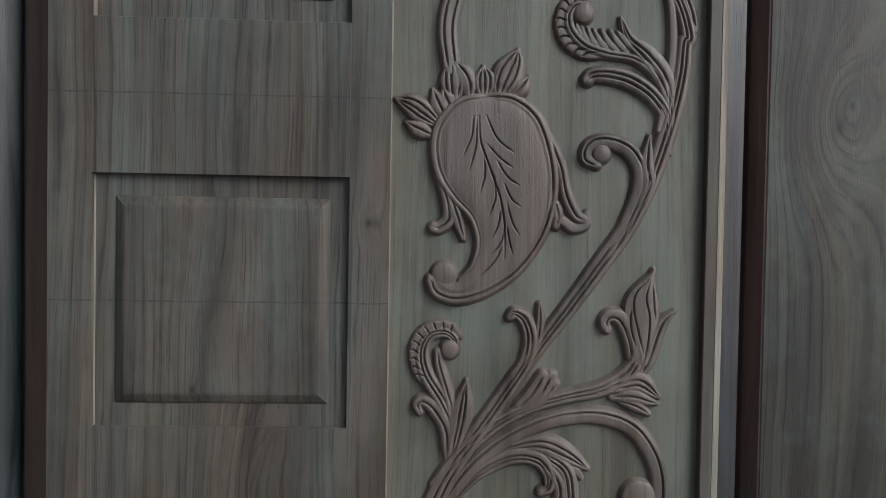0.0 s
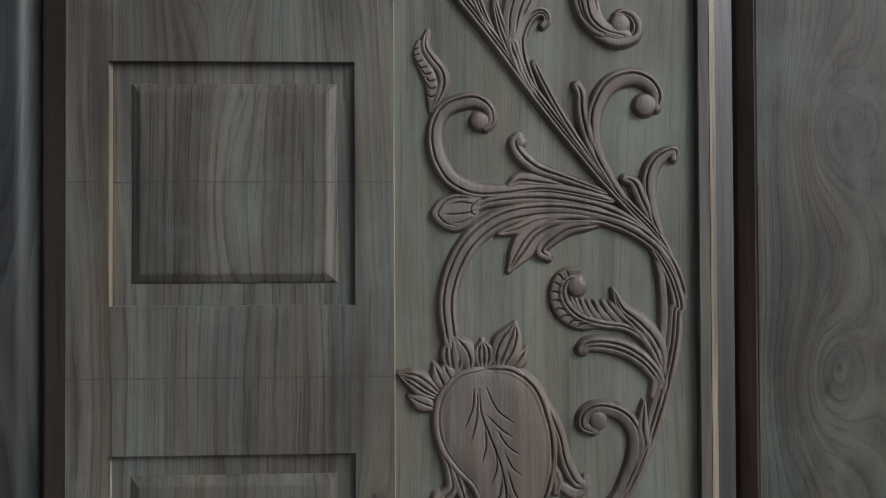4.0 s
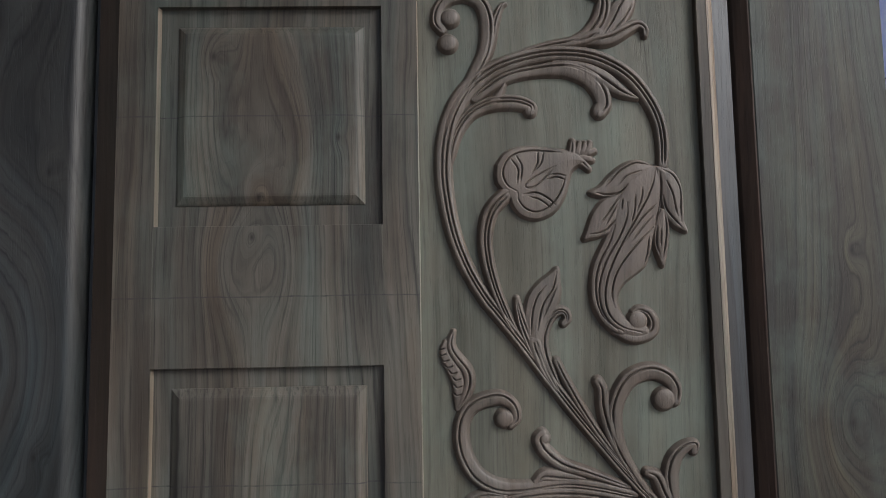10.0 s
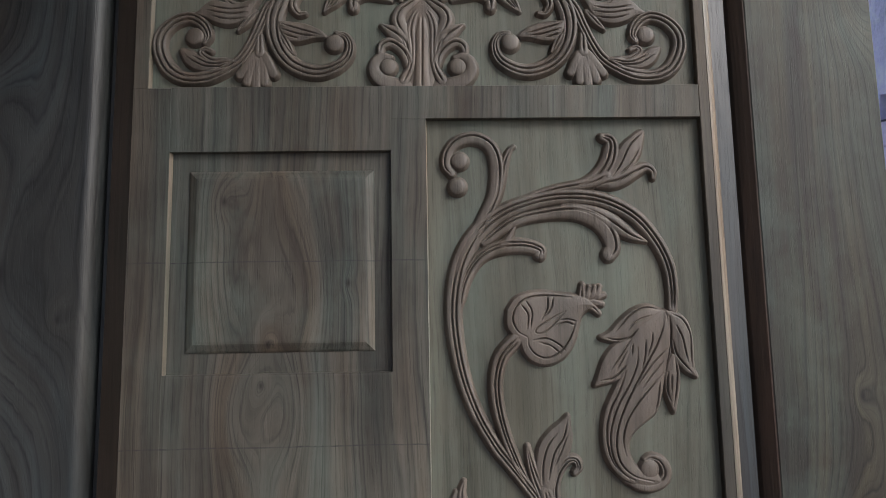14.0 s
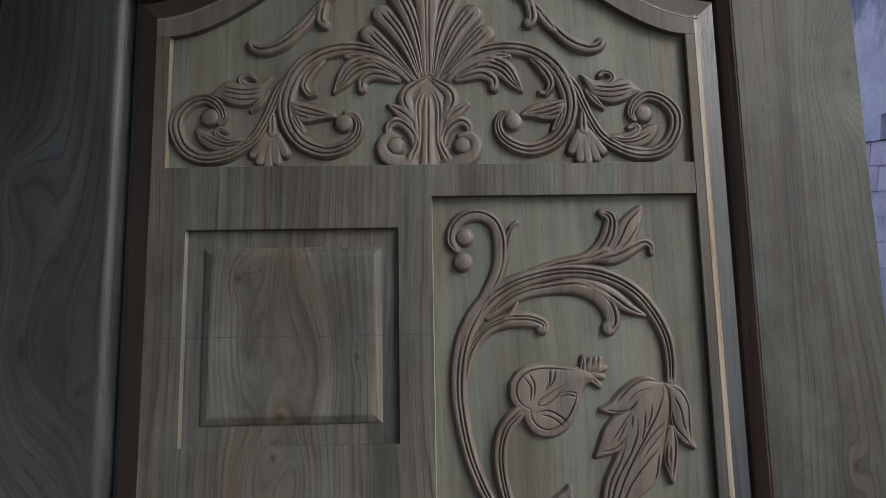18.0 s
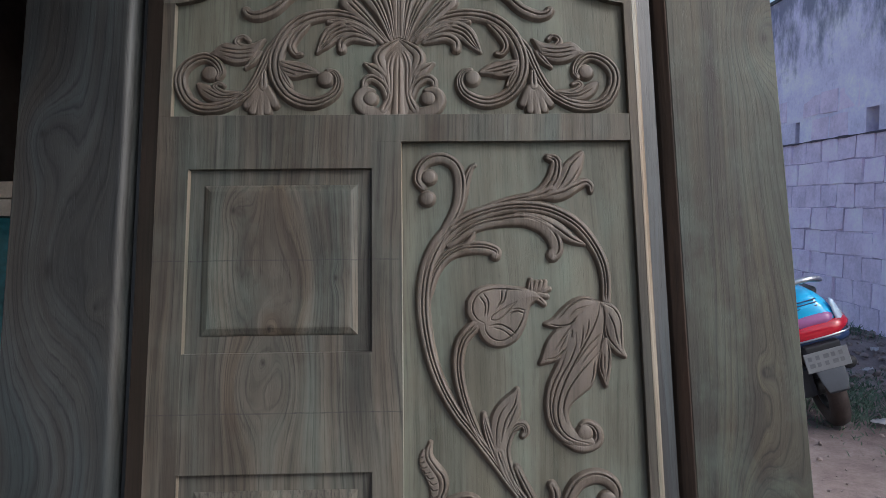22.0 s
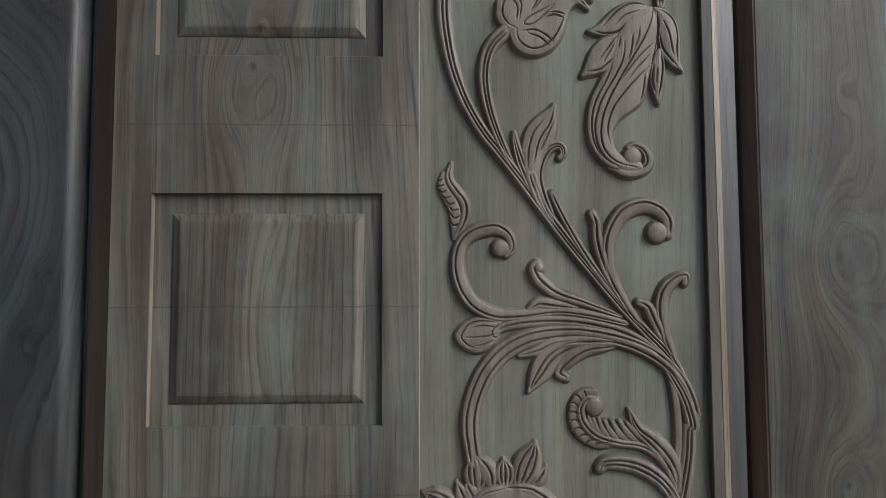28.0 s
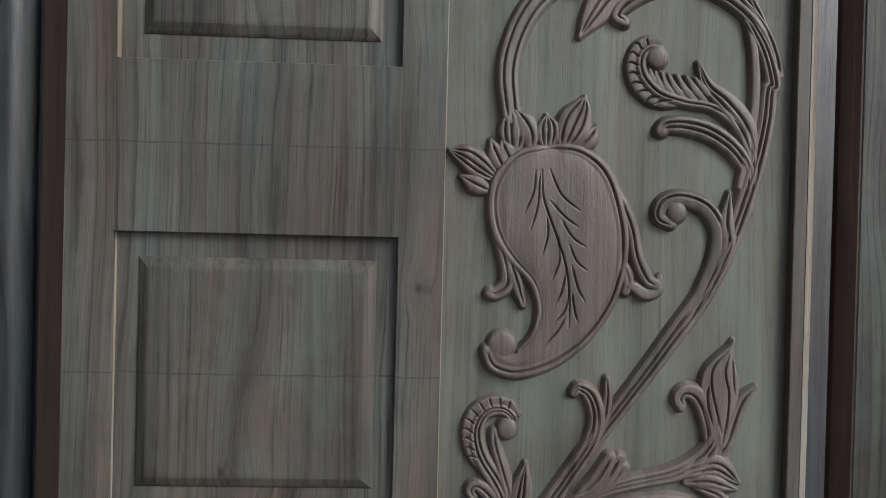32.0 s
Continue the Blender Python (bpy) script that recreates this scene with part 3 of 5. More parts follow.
r.stroke([(49.1, 965.9), (95.3, 996.3), (141.3, 1006.8), (183, 1008.9), (214.2, 997.5), (231.6, 978), (236.5, 957.8), (230.1, 946.2)], [5, 6.6, 6.6, 7.5, 10, 11.6, 11.6, 9.1], cuts=(0.45,))
r.stroke([(166.8, 1020.9), (204, 1012), (236.6, 994.8), (262.3, 975.9), (286.7, 964.7)], [2.5, 6.5, 10.8, 8.6, 1.2], cuts=(0,))
r.make("hooked_leaf", "hooked leaf hanging from the vine")

r = Relief()
r.stroke([(111.1, 1031.5), (157.4, 1044.5), (203.7, 1052.4), (233.5, 1062.3)], [3.2, 4.8, 6.4, 8], cuts=(0,))
r.stroke([(178.4, 1046.8), (214.1, 1059.1), (233.5, 1079.4), (241.4, 1101.7), (240.4, 1117.2), (228.8, 1122.5)], [3.2, 7.2, 10.4, 11.2, 9.6, 4.8], cuts=(-.5,.2,))
r.dome([(227.2, 1053.9), (242, 1081.1), (255.1, 1105), (272.9, 1122.1), (290.5, 1132.4), (288.4, 1110.8), (282.3, 1092.7), (270.4, 1075.6), (251, 1058.8)])
r.vein([(287.6, 1127.2), (268.8, 1108.3), (254.7, 1080.9), (241.1, 1062.3)], 1.7)
r.vein([(283.8, 1104.8), (269, 1080.8), (253, 1065.6)], 1.2)
r.stroke([(218.7, 1050.6), (250.1, 1057.1), (275.1, 1069.6), (292.4, 1076.3), (302.2, 1070.2), (302.4, 1059.9)], [4.8, 9.6, 9.6, 8, 5.6, 2.4], cuts=(0,))
r.make("trefoil", "three-lobed leaf at the head of the vine")

r = Relief()
r.stroke([(105.2, 618.7), (86.3, 655.9), (70.7, 698), (62, 737.9), (61.2, 771.6), (70, 802.2), (90.8, 824.7)], [3.2, 5.6, 6.4, 7.2, 8, 8.8, 8.8], cuts=(-.4, .2))
r.dome([(79.7, 867.5), (90.8, 883), (107.3, 891.1), (132, 893.3), (152.4, 890.6), (175.3, 887.8), (193.2, 882.7), (204.3, 872.6), (194.2, 866.1), (185.7, 858), (180.2, 841.6), (174.6, 822.8), (161.7, 802.6), (145.1, 792.3), (128.8, 790.1), (112.8, 796), (102.6, 808.3), (97.3, 823), (87, 833), (79.2, 846.2)])
r.vein([(106.4, 829.4), (95.2, 836.1), (88.2, 847.7), (87.7, 860.8), (92.9, 873.1), (104.6, 882.9), (123.6, 887.6), (148.2, 887.3), (172.7, 884.6)], 1.8)
r.vein([(108, 827), (109.3, 815.5), (118.7, 804), (133.1, 798.9), (147.9, 803.6), (162.2, 816.4), (172.6, 835.1), (176.4, 849.8)], 1.8)
r.vein([(99.5, 875.5), (108.9, 860.6), (107.5, 840.9)], 1.6)
r.vein([(106.2, 881.2), (114.7, 864.6), (111.7, 842.5)], 1.4)
r.vein([(138.3, 886.6), (136.9, 868.5), (128.3, 853.7)], 1.6)
r.vein([(146.5, 884.9), (142.7, 870), (133.4, 858.6)], 1.4)
r.vein([(163, 864.8), (143.1, 855.2), (122.2, 842.3), (119.6, 835), (130.2, 834.8), (144.4, 845.3), (163, 864.8)], 1.1)
r.vein([(150.9, 845.2), (163.3, 849.2), (176.2, 844.9)], 1.6)
r.vein([(155.2, 851.8), (165.9, 853.3), (178.1, 850.6)], 1.2)
r.vein([(116, 824.4), (134, 826.6), (150, 819), (161.1, 809.1)], 1.8)
r.vein([(124, 821), (140.2, 815.9), (154.4, 804.3)], 1.4)
r.stroke([(178, 872.9), (187.5, 884.4), (189.8, 902.6)], [2.8, 4.4, 2.4], cuts=(0.2,))
r.stroke([(186.3, 875.3), (195.7, 885.1), (199.6, 899.2)], [2.8, 3.6, 2])
r.stroke([(193, 876.9), (204, 887.5), (207.8, 899.1)], [2.8, 3.6, 2])
r.stroke([(198.8, 878.4), (211.5, 889.9), (215.2, 899.8)], [2.8, 3.6, 2])
r.stroke([(199.6, 879.3), (213, 884.9), (221.3, 887.3)], [3.2, 3.6, 2.4])
r.stroke([(188.6, 871.1), (202.8, 876.7), (217.5, 874.1)], [2.8, 4, 2.4])
r.stroke([(177.8, 867.1), (199.3, 871), (212, 860.9)], [2.8, 4.8, 2.4], cuts=(0.1,))
r.make("rose_bud", "carved rose bud with incised petals")

r = Relief()
r.dome([(305.9, 863.1), (283.2, 870.8), (262.4, 865.3), (242.8, 850.6), (229.1, 836), (220.6, 830.4), (212.3, 826.4), (220.3, 823), (231.7, 821.2), (252.3, 825), (265.1, 835.5), (290.3, 845.9)])
r.dome([(307.6, 863), (291.1, 863.2), (267.1, 843.7), (256.3, 821.7), (247, 797.3), (240.3, 773.1), (227, 749), (214.6, 722.7), (209.4, 693.3), (211.5, 667.1), (222.6, 643.2), (241.1, 627.2), (267.3, 620.4), (287.5, 624.8), (280.1, 636.7), (262.5, 639.4), (250.2, 650.6), (244.6, 668.1), (246.9, 683.9), (257.2, 698.1), (274, 710.6), (286.6, 721.6), (295.1, 743.9), (301.2, 768.1), (311, 800.5), (314.3, 833.2)])
r.dome([(256.4, 824.2), (231.4, 813.9), (215.9, 795.3), (208.7, 777.6), (205.1, 767.9), (201.5, 759.1), (209.7, 760.6), (221.1, 762.8), (237.6, 769), (248.1, 785.1), (253.9, 805.4)])
r.dome([(309.2, 863), (323.9, 860.4), (338.1, 847.8), (344.4, 826.3), (344.6, 800), (345.2, 782.1), (349.4, 769), (340.6, 772.4), (332.7, 777.4), (323.4, 787.3), (317.7, 804.5), (314.3, 833.2)])
r.dome([(314.3, 800.5), (306.1, 784.3), (302.4, 760), (305.4, 739.8), (309, 729.2), (313.3, 719.5), (316.3, 729.1), (319.5, 743.6), (323, 763.7), (322.4, 784), (319.1, 798.8)])
r.stroke([(241.1, 627.2), (269.6, 619.6), (291.6, 625.5), (297.1, 638.7), (290.5, 653), (277.1, 658.8), (268.1, 655)], [4, 7.2, 7.2, 6.4, 5.6, 4, 2.4], cuts=(0.4,))
r.ball(273.1, 642.3, 12.8)
r.vein([(307.4, 859.7), (304, 841.6), (293.8, 817.1), (279.5, 792.8), (260, 760.6), (242.4, 728.7), (231.5, 700.9), (227.9, 673.1), (234.1, 649.3), (251.8, 633.3), (277.9, 625.7)], 1.9)
r.vein([(264.8, 811), (263, 789), (252, 762.4), (236.3, 736.8), (225.5, 712.9), (219.5, 685.2), (223.2, 657.4), (236, 637.5), (251.6, 627.8)], 1.7)
r.vein([(246.2, 778.6), (236.9, 752.9), (222, 725), (215.2, 697.2), (216.5, 669.4), (225.2, 647.9), (243.7, 630.3)], 1.7)
r.vein([(300.7, 774.6), (281.8, 756.3), (260.4, 732.4), (244.7, 708.6), (237.9, 682.5), (241, 661)], 1.6)
r.vein([(307.3, 808.7), (287.6, 791.1), (270.3, 770.2), (258.1, 754.2)], 1.2)
r.vein([(300.7, 790.9), (285.2, 774.8), (267.9, 754)], 1.0)
r.vein([(276.8, 821.4), (275, 801), (269.1, 779.9)], 1.3)
r.vein([(287.1, 832), (285.6, 817.2), (278.2, 799.3)], 1.2)
r.vein([(258.5, 815.9), (256.2, 801.3)], 1.0)
r.vein([(301.1, 864.8), (279, 868.4), (257.9, 858.7), (245, 845.7), (233.9, 834.3)], 1.5)
r.vein([(266.8, 837.2), (254.8, 825.8), (235.9, 822.8), (222.1, 825.4)], 1.9)
r.vein([(286.7, 856.7), (265.8, 849.5), (252, 835.7)], 1.0)
r.vein([(256.3, 822.5), (240.7, 801.5), (225.1, 780.6)], 1.3)
r.vein([(209.9, 765.4), (229.5, 770), (246.5, 785.1)], 1.7)
r.vein([(250.8, 809.5), (238.5, 788.5), (231.5, 777.2)], 1.0)
r.vein([(318.9, 857.9), (333.3, 849.5), (342.9, 828.8), (342.3, 804.2), (342, 782.1)], 1.6)
r.vein([(322.9, 841.4), (330.3, 824.8), (334.1, 804.3), (336.7, 790.4)], 1.6)
r.vein([(316.9, 820.9), (322.4, 798.7), (340.8, 775.6)], 1.7)
r.vein([(313.7, 854.7), (315.1, 833.2), (311.2, 804.6), (303.3, 777.8)], 1.8)
r.vein([(318.1, 796.3), (320.3, 775.9), (317.4, 750.1), (312.1, 727.6)], 1.6)
r.vein([(307.3, 776.1), (304.5, 753.5), (308.5, 735.7)], 1.3)
r.vein([(312, 772), (310.7, 747.7)], 1.2)
r.vein([(294.3, 761.7), (290.6, 736), (285, 721.6)], 1.5)
r.make("tulip_flower", "drooping tulip flower with veined curling petals")

r = Relief()
r.stroke([(161.4, 536.2), (133, 588.1), (114.4, 631.5), (105.6, 660.8), (102.9, 676.7)], [2.4, 4.8, 7.2, 6.4, 2], cuts=(-.2,.5,))
r.stroke([(159.9, 537.8), (136, 584.1), (125.9, 615.6)], [2.4, 6.4, 8.8], cuts=(-.3,.2,))
r.dome([(120.9, 610.2), (114.7, 643.3), (119.6, 676.5), (134.6, 696.9), (151, 709.4), (161.7, 718.1), (162.8, 702.1), (163.9, 686.1), (159.3, 666.3), (145.9, 645.9), (135.4, 616.2)])
r.vein([(159.9, 712.5), (154.4, 690.2), (139.3, 666.6), (130.3, 631.2)], 1.7)
r.vein([(121.4, 625.9), (123.8, 654.2), (130.8, 677.1), (144.1, 693.6)], 1.5)
r.vein([(160.2, 694.1), (148.1, 666.5), (137.9, 646.1)], 1.1)
r.stroke([(163, 537.7), (142.4, 584), (137, 617.7), (145.8, 644.4), (159, 656.8), (170.1, 656.6), (173.8, 647.1), (168, 640)], [2.4, 5.6, 7.6, 7.6, 7.2, 6.4, 4.8, 3.2], cuts=(-.4,.3,))
r.make("leaf_spray", "spray of three leaves rising from the vine")

r = Relief()
r.stroke([(276.6, 408.7), (230.6, 460.9), (194.8, 513.9), (169.8, 559.1), (156.2, 587.9)], [1.6, 3.9, 4.7, 4.7, 3.9], cuts=(0,))
r.make("side_stem", "thin stem running beside the vine")

r = Relief()
r.stroke([(19.2, 527.8), (28.7, 544.7), (33.5, 561.7), (30.5, 577.2), (19.8, 591.3), (10.7, 604.5), (8.5, 616.2), (12.5, 631.7)], [2.4, 5.2, 6, 6, 6, 5.2, 4, 1.2], cuts=(-.1,))
r.stroke([(16.9, 524.7), (18.6, 542.5), (18, 560.3), (12, 577.4), (3.6, 591.4), (-0.9, 604.6), (1.5, 617)], [3.2, 6.4, 7.2, 8, 7.2, 5.6, 2.4], top=.72)
r.vein([(23.2, 544.8), (15.5, 542.5), (10.2, 548)], 1.5)
r.vein([(24.1, 555.6), (16.4, 553.3), (11, 558.8)], 1.5)
r.vein([(22.7, 565.7), (14.9, 563.4), (9.6, 568.9)], 1.5)
r.vein([(17.4, 575), (9.6, 572.7), (4.3, 578.2)], 1.5)
r.vein([(11.3, 583.6), (3.5, 581.3), (-1.8, 586.7)], 1.5)
r.vein([(5.9, 592.1), (-1.8, 589.8), (-7.2, 595.3)], 1.5)
r.vein([(2.1, 600.7), (-5.6, 598.4), (-11, 603.8)], 1.5)
r.vein([(-0.1, 608.4), (-7.8, 606.2), (-13.2, 611.6)], 1.5)
r.make("feathered_leaf", "wavy leaf with a serrated edge")

r = Relief()
r.stroke([(260.9, 403.4), (206.6, 416.4), (160.1, 421.6), (113.6, 416.7), (75, 417.1), (45.9, 430.5), (29.2, 453.7), (21.8, 480.7), (23.6, 506), (33.8, 524.5), (51.6, 534.4), (76.4, 538), (93.3, 527.1), (97.7, 510.8), (89.9, 500.9)], [3.8, 4.6, 5.4, 5.4, 6.2, 6.9, 8.5, 9.2, 9.2, 9.2, 8.5, 8.5, 8.5, 6.2, 3.8], cuts=(0.45,))
r.ball(81.5, 510.2, 11.5)
r.make("left_scroll", "large C-scroll curling round a ball")

r = Relief()
r.stroke([(253.2, 412.8), (199, 432.7), (162, 445.4), (138.9, 462.6), (129.1, 479.7), (133.8, 487.4)], [2.3, 3.9, 5.4, 6.9, 7.7, 6.2], cuts=(-.1,))
r.ball(136.9, 481.9, 6.2)
r.stroke([(191.1, 424.3), (160.2, 429.3), (135.4, 431.8), (122.9, 423.5)], [2.3, 5.4, 7.7, 3.9], cuts=(.2,))
r.make("s_scroll", "small S-shaped scroll with an under-leaf")

r = Relief()
r.stroke([(284.1, 395.5), (261.3, 428.1), (241.7, 467), (236, 504.3), (241.2, 533), (258.9, 560.1), (287.3, 570.8), (310.8, 563.6), (322.3, 547.2), (321.1, 530)], [3.9, 5.5, 6.2, 7.8, 8.6, 9.4, 10.1, 10.1, 8.6, 6.2], cuts=(0.45,))
r.ball(306.3, 532.5, 14.2)
r.stroke([(257.4, 428.2), (231, 482.6), (220.7, 521.5), (219.5, 546.3), (214.3, 558.8)], [2.3, 6.2, 7.8, 7, 5.5], cuts=(.1,))
r.make("right_scroll", "scroll curling over a ball beside the stile")

r = Relief()
r.stroke([(330.1, 346.3), (315.3, 388.9), (311.3, 427.6), (318.8, 452.3), (334, 466.1), (345.9, 469.1), (344.9, 459.8)], [2.3, 5.5, 7, 9.4, 9.4, 7, 3.9], cuts=(0.45,))
r.stroke([(315, 373.5), (300, 406.1), (290.9, 426.3), (278.5, 432.6)], [3.1, 7, 7.8, 4.7], cuts=(0,))
r.make("hook_tendril", "short hooked tendril beside the stile")

r = Relief()
r.stroke([(356, 272.8), (341.2, 313), (314.5, 346.5), (275.9, 370.1), (229.4, 383.8), (179, 389.8), (124.7, 383.6), (86.7, 364.9), (60.3, 337), (43.8, 300.7), (37.3, 262.8), (42.9, 213.5)], [6.9, 7.7, 8.5, 9.2, 9.6, 10, 11, 12, 12, 11.6, 11, 10], cuts=(-0.5, 0.45))
r.stroke([(345, 311.4), (306.9, 358.2), (260.6, 388), (206.3, 402.5), (152.1, 407), (98, 402.3), (74.7, 393.4)], [3.1, 5.5, 6.2, 6.2, 7, 7, 4.7], cuts=(0,))
r.make("arching_stem", "broad arching stem ending at the paisley flower")

r = Relief()
r.dome([(82.8, 407), (55.8, 411.1), (40.4, 409), (28.8, 403), (21, 393.9), (17.9, 386.3), (23.9, 375.5), (34.6, 367.7), (47.6, 363.7), (63.1, 368.9), (76.3, 384)])
r.vein([(76.6, 405.5), (51.9, 407.3), (36.5, 402.9), (28.7, 393.8), (25.5, 384.6), (34.6, 373.8), (48.4, 369)], 1.5)
r.vein([(74.9, 390.2), (59.4, 385.8), (32.4, 384.6)], 1.5)
r.vein([(74.9, 397.8), (58, 401.1), (41, 398.3)], 1.4)
r.vein([(71.7, 381), (57.7, 375), (45.4, 372.1)], 1.3)
r.vein([(81.2, 404.7), (69.5, 394.8), (70.9, 385.6), (79.4, 384)], 1.3)
r.make("shell_leaf", "scalloped shell leaf on the stem")

r = Relief()
r.stroke([(252.6, 375.8), (206, 377.9), (159.4, 375.4), (132.2, 365.1), (107.4, 358.5)], [3.1, 7.1, 8.1, 8.1, 1.6], cuts=(0,))
r.stroke([(237, 374.5), (190.4, 373.5), (155.3, 358.6), (135.6, 333.6), (119.9, 308.7)], [3.1, 9.1, 13.2, 15.2, 1.6], cuts=(-.3,.2,))
r.stroke([(240.8, 370.6), (201.9, 365.7), (176.1, 350.7), (163.5, 335.5), (172.6, 327.8)], [3.1, 6.9, 8.5, 7.7, 5.4], cuts=(.1,))
r.make("hanging_leaf", "three-lobed leaf hanging below the stem")

r = Relief()
r.stroke([(314.4, 344.2), (339.3, 300), (350.3, 261.4), (345.7, 252.9), (342.9, 216.6), (334.4, 172.7), (320.1, 119.3), (301.3, 66.3), (275.2, 13.2), (241.5, -35.6), (203.6, -88.9), (166.3, -139.1), (134.1, -183.4), (103.4, -229.2), (67.7, -280.8), (41.5, -325), (20.3, -372.8)], [5.2, 7.4, 8.9, 9.6, 10.4, 10.4, 10.4, 10.4, 10.4, 9.6, 8.9, 8.1, 8.9, 9.6, 10.4, 12.6, 14.8], cuts=(-.3,.3,))
r.stroke([(319.5, 328.1), (327.7, 292.3), (329.7, 241.6), (323.5, 190.7), (313.7, 139.5)], [3, 4.4, 4.4, 4.4, 3])
r.make("vine_stem", "thick grooved main vine stem")

r = Relief()
r.stroke([(330.2, 132.6), (326.9, 176.2), (309, 210.6), (279.7, 230.8), (246.5, 236.4), (215.5, 245.7), (196.1, 265.3), (192.7, 285.4), (201.2, 297.1), (215.8, 297.6)], [3.7, 5.1, 6.6, 5.8, 4.4, 4.4, 5.8, 5.8, 5.1, 3.7], cuts=(0,))
r.ball(211.7, 287.4, 12.4)
r.stroke([(329.3, 169), (318.7, 208.7), (295.8, 237.1), (273.3, 256), (260.9, 283.1)], [4.4, 11.5, 12.5, 7.7, 1.1], cuts=(-.1,.5,))
r.stroke([(281.8, 238.9), (269.7, 250.8), (257.6, 264.2)], [3, 3.7, 1.5])
r.stroke([(271.5, 237.9), (258, 250.5), (247.3, 266.1)], [2.9, 3.7, 1.5])
r.stroke([(261.2, 237.6), (246.2, 250.2), (236.3, 266.5)], [3, 3.7, 1.5])
r.stroke([(250.9, 238), (235.9, 249.9), (226, 266.9)], [2.9, 3.7, 1.5])
r.stroke([(240.6, 239.2), (225.6, 251), (217.9, 268.8)], [2.9, 3.7, 1.5])
r.stroke([(230.2, 241.8), (216.8, 252.9), (209.9, 270)], [2.9, 3.7, 1.5])
r.stroke([(218.4, 247.2), (208.6, 258.5), (203.2, 272.7)], [2.9, 3.7, 1.5])
r.stroke([(242.9, 234.2), (213.5, 237), (191.2, 252.2), (182.8, 273.6), (186, 293.8), (197.4, 305.6), (212, 307.5)], [2.2, 5.8, 7.3, 7.3, 6.6, 5.8, 3.7], top=.8)
r.vein([(231.8, 237.5), (218.6, 237.1), (209.9, 231.8)], 1.5)
r.vein([(217.1, 241.4), (205.4, 241.1), (197.5, 234.4)], 1.5)
r.vein([(203.7, 248.3), (193.5, 248), (186.3, 242)], 1.5)
r.vein([(196.3, 256.7), (186, 257.8), (178.8, 253.3)], 1.5)
r.vein([(191.7, 266.6), (182.8, 269.3), (175.6, 266.2)], 1.5)
r.vein([(190, 276.7), (181.9, 280.7), (175.3, 279.1)], 1.5)
r.vein([(190.5, 286.7), (183.8, 292.3), (178, 292.1)], 1.5)
r.vein([(194, 295.5), (188.7, 302.5), (183.6, 303.8)], 1.5)
r.vein([(201.1, 301.4), (198.1, 309.2)], 1.5)
r.stroke([(329.2, 110.7), (323.7, 154.3), (305.2, 182.9), (276.7, 201.8), (248.6, 209), (226.6, 208.5), (219.4, 202.5)], [3, 5.9, 8.1, 9.6, 10.4, 9.6, 7.4], cuts=(-.35,.3,))
r.make("plumed_leaf", "plume leaf with combed barbs and a ball curl")

r = Relief()
r.stroke([(248.9, -37), (272.2, 14.6), (287.5, 55.1), (290.6, 84.4), (278.9, 108.2), (260.2, 120.1), (238, 123.3), (222.7, 115.7), (220.1, 101.1), (233.5, 94.1)], [4.4, 7.3, 8, 8, 8.8, 8.8, 8.8, 8, 7.3, 5.8], cuts=(-0.45,))
r.ball(239.1, 107.3, 11.8)
r.stroke([(284.5, 25.8), (302.1, 66.3), (299.2, 95.5), (302, 132)], [2.2, 7.7, 8.7, 1.1], cuts=(0,))
r.make("curled_leaf", "leaf curling into a tight spiral")

r = Relief()
r.dome([(88.7, 176.1), (122.1, 173.3), (150.9, 151.7), (167, 114.4), (174.5, 71.1), (170.3, 27.4), (154.9, -11.4), (127.8, -46.1), (93.2, -69.9), (57, -81.3), (30.7, -75.1), (21.7, -59.2), (29.5, -47.5), (47.9, -61.8), (58.7, -58.7), (75.2, -41), (83.3, -10.4), (74, 22.1), (50.3, 48.4), (32.5, 75.5), (25.4, 109.9), (31.4, 141.7), (54.8, 167.4)])
r.ball(37.6, -51.7, 16.1)
r.stroke([(88.7, 176.1), (54.8, 167.4), (31.4, 141.7), (25.4, 109.9), (32.5, 75.5), (50.3, 48.4), (74, 22.1), (83.3, -10.4), (75.2, -41), (58.7, -58.7)], [5.8, 6.5, 7.2, 7.2, 7.2, 6.5, 5.8, 5, 4.3, 2.9], cuts=(0,), top=1.1)
r.stroke([(88.7, 176.1), (122.1, 173.3), (150.9, 151.7), (167, 114.4), (174.5, 71.1), (170.3, 27.4), (154.9, -11.4), (127.8, -46.1), (93.2, -69.9), (57, -81.3), (30.7, -75.1), (21.7, -59.2)], [5.8, 7.3, 8, 8, 8, 7.3, 6.6, 6.6, 7.3, 8, 8, 6.6], cuts=(.2,), top=1.1)
r.stroke([(169.7, 129), (186.6, 89.5), (194.7, 53.3), (207, 28.1), (215.9, 22.4)], [4.4, 5.8, 5.8, 7.3, 5.8], cuts=(-.1,))
r.stroke([(221.6, 31.3), (220.5, 15.2), (205.9, 10.6), (194, 17.6), (181.3, 27.6), (175.5, 56.6)], [3, 4.4, 5.9, 5.2, 5.9, 3.7])
r.stroke([(175.6, 53), (183.5, 27.7), (181.6, 13.1)], [2.9, 6.6, 4.4], cuts=(0,))
r.stroke([(23.6, 89.7), (37.3, 50.3), (42.1, 21.5), (30.7, 9), (23.5, 8.9)], [2.9, 5, 5.8, 7.9, 6.5], cuts=(.1,))
r.stroke([(42.3, 50.4), (50.7, 25.3), (61.4, -5.7)], [3.6, 6.5, 2.2], cuts=(.3,))
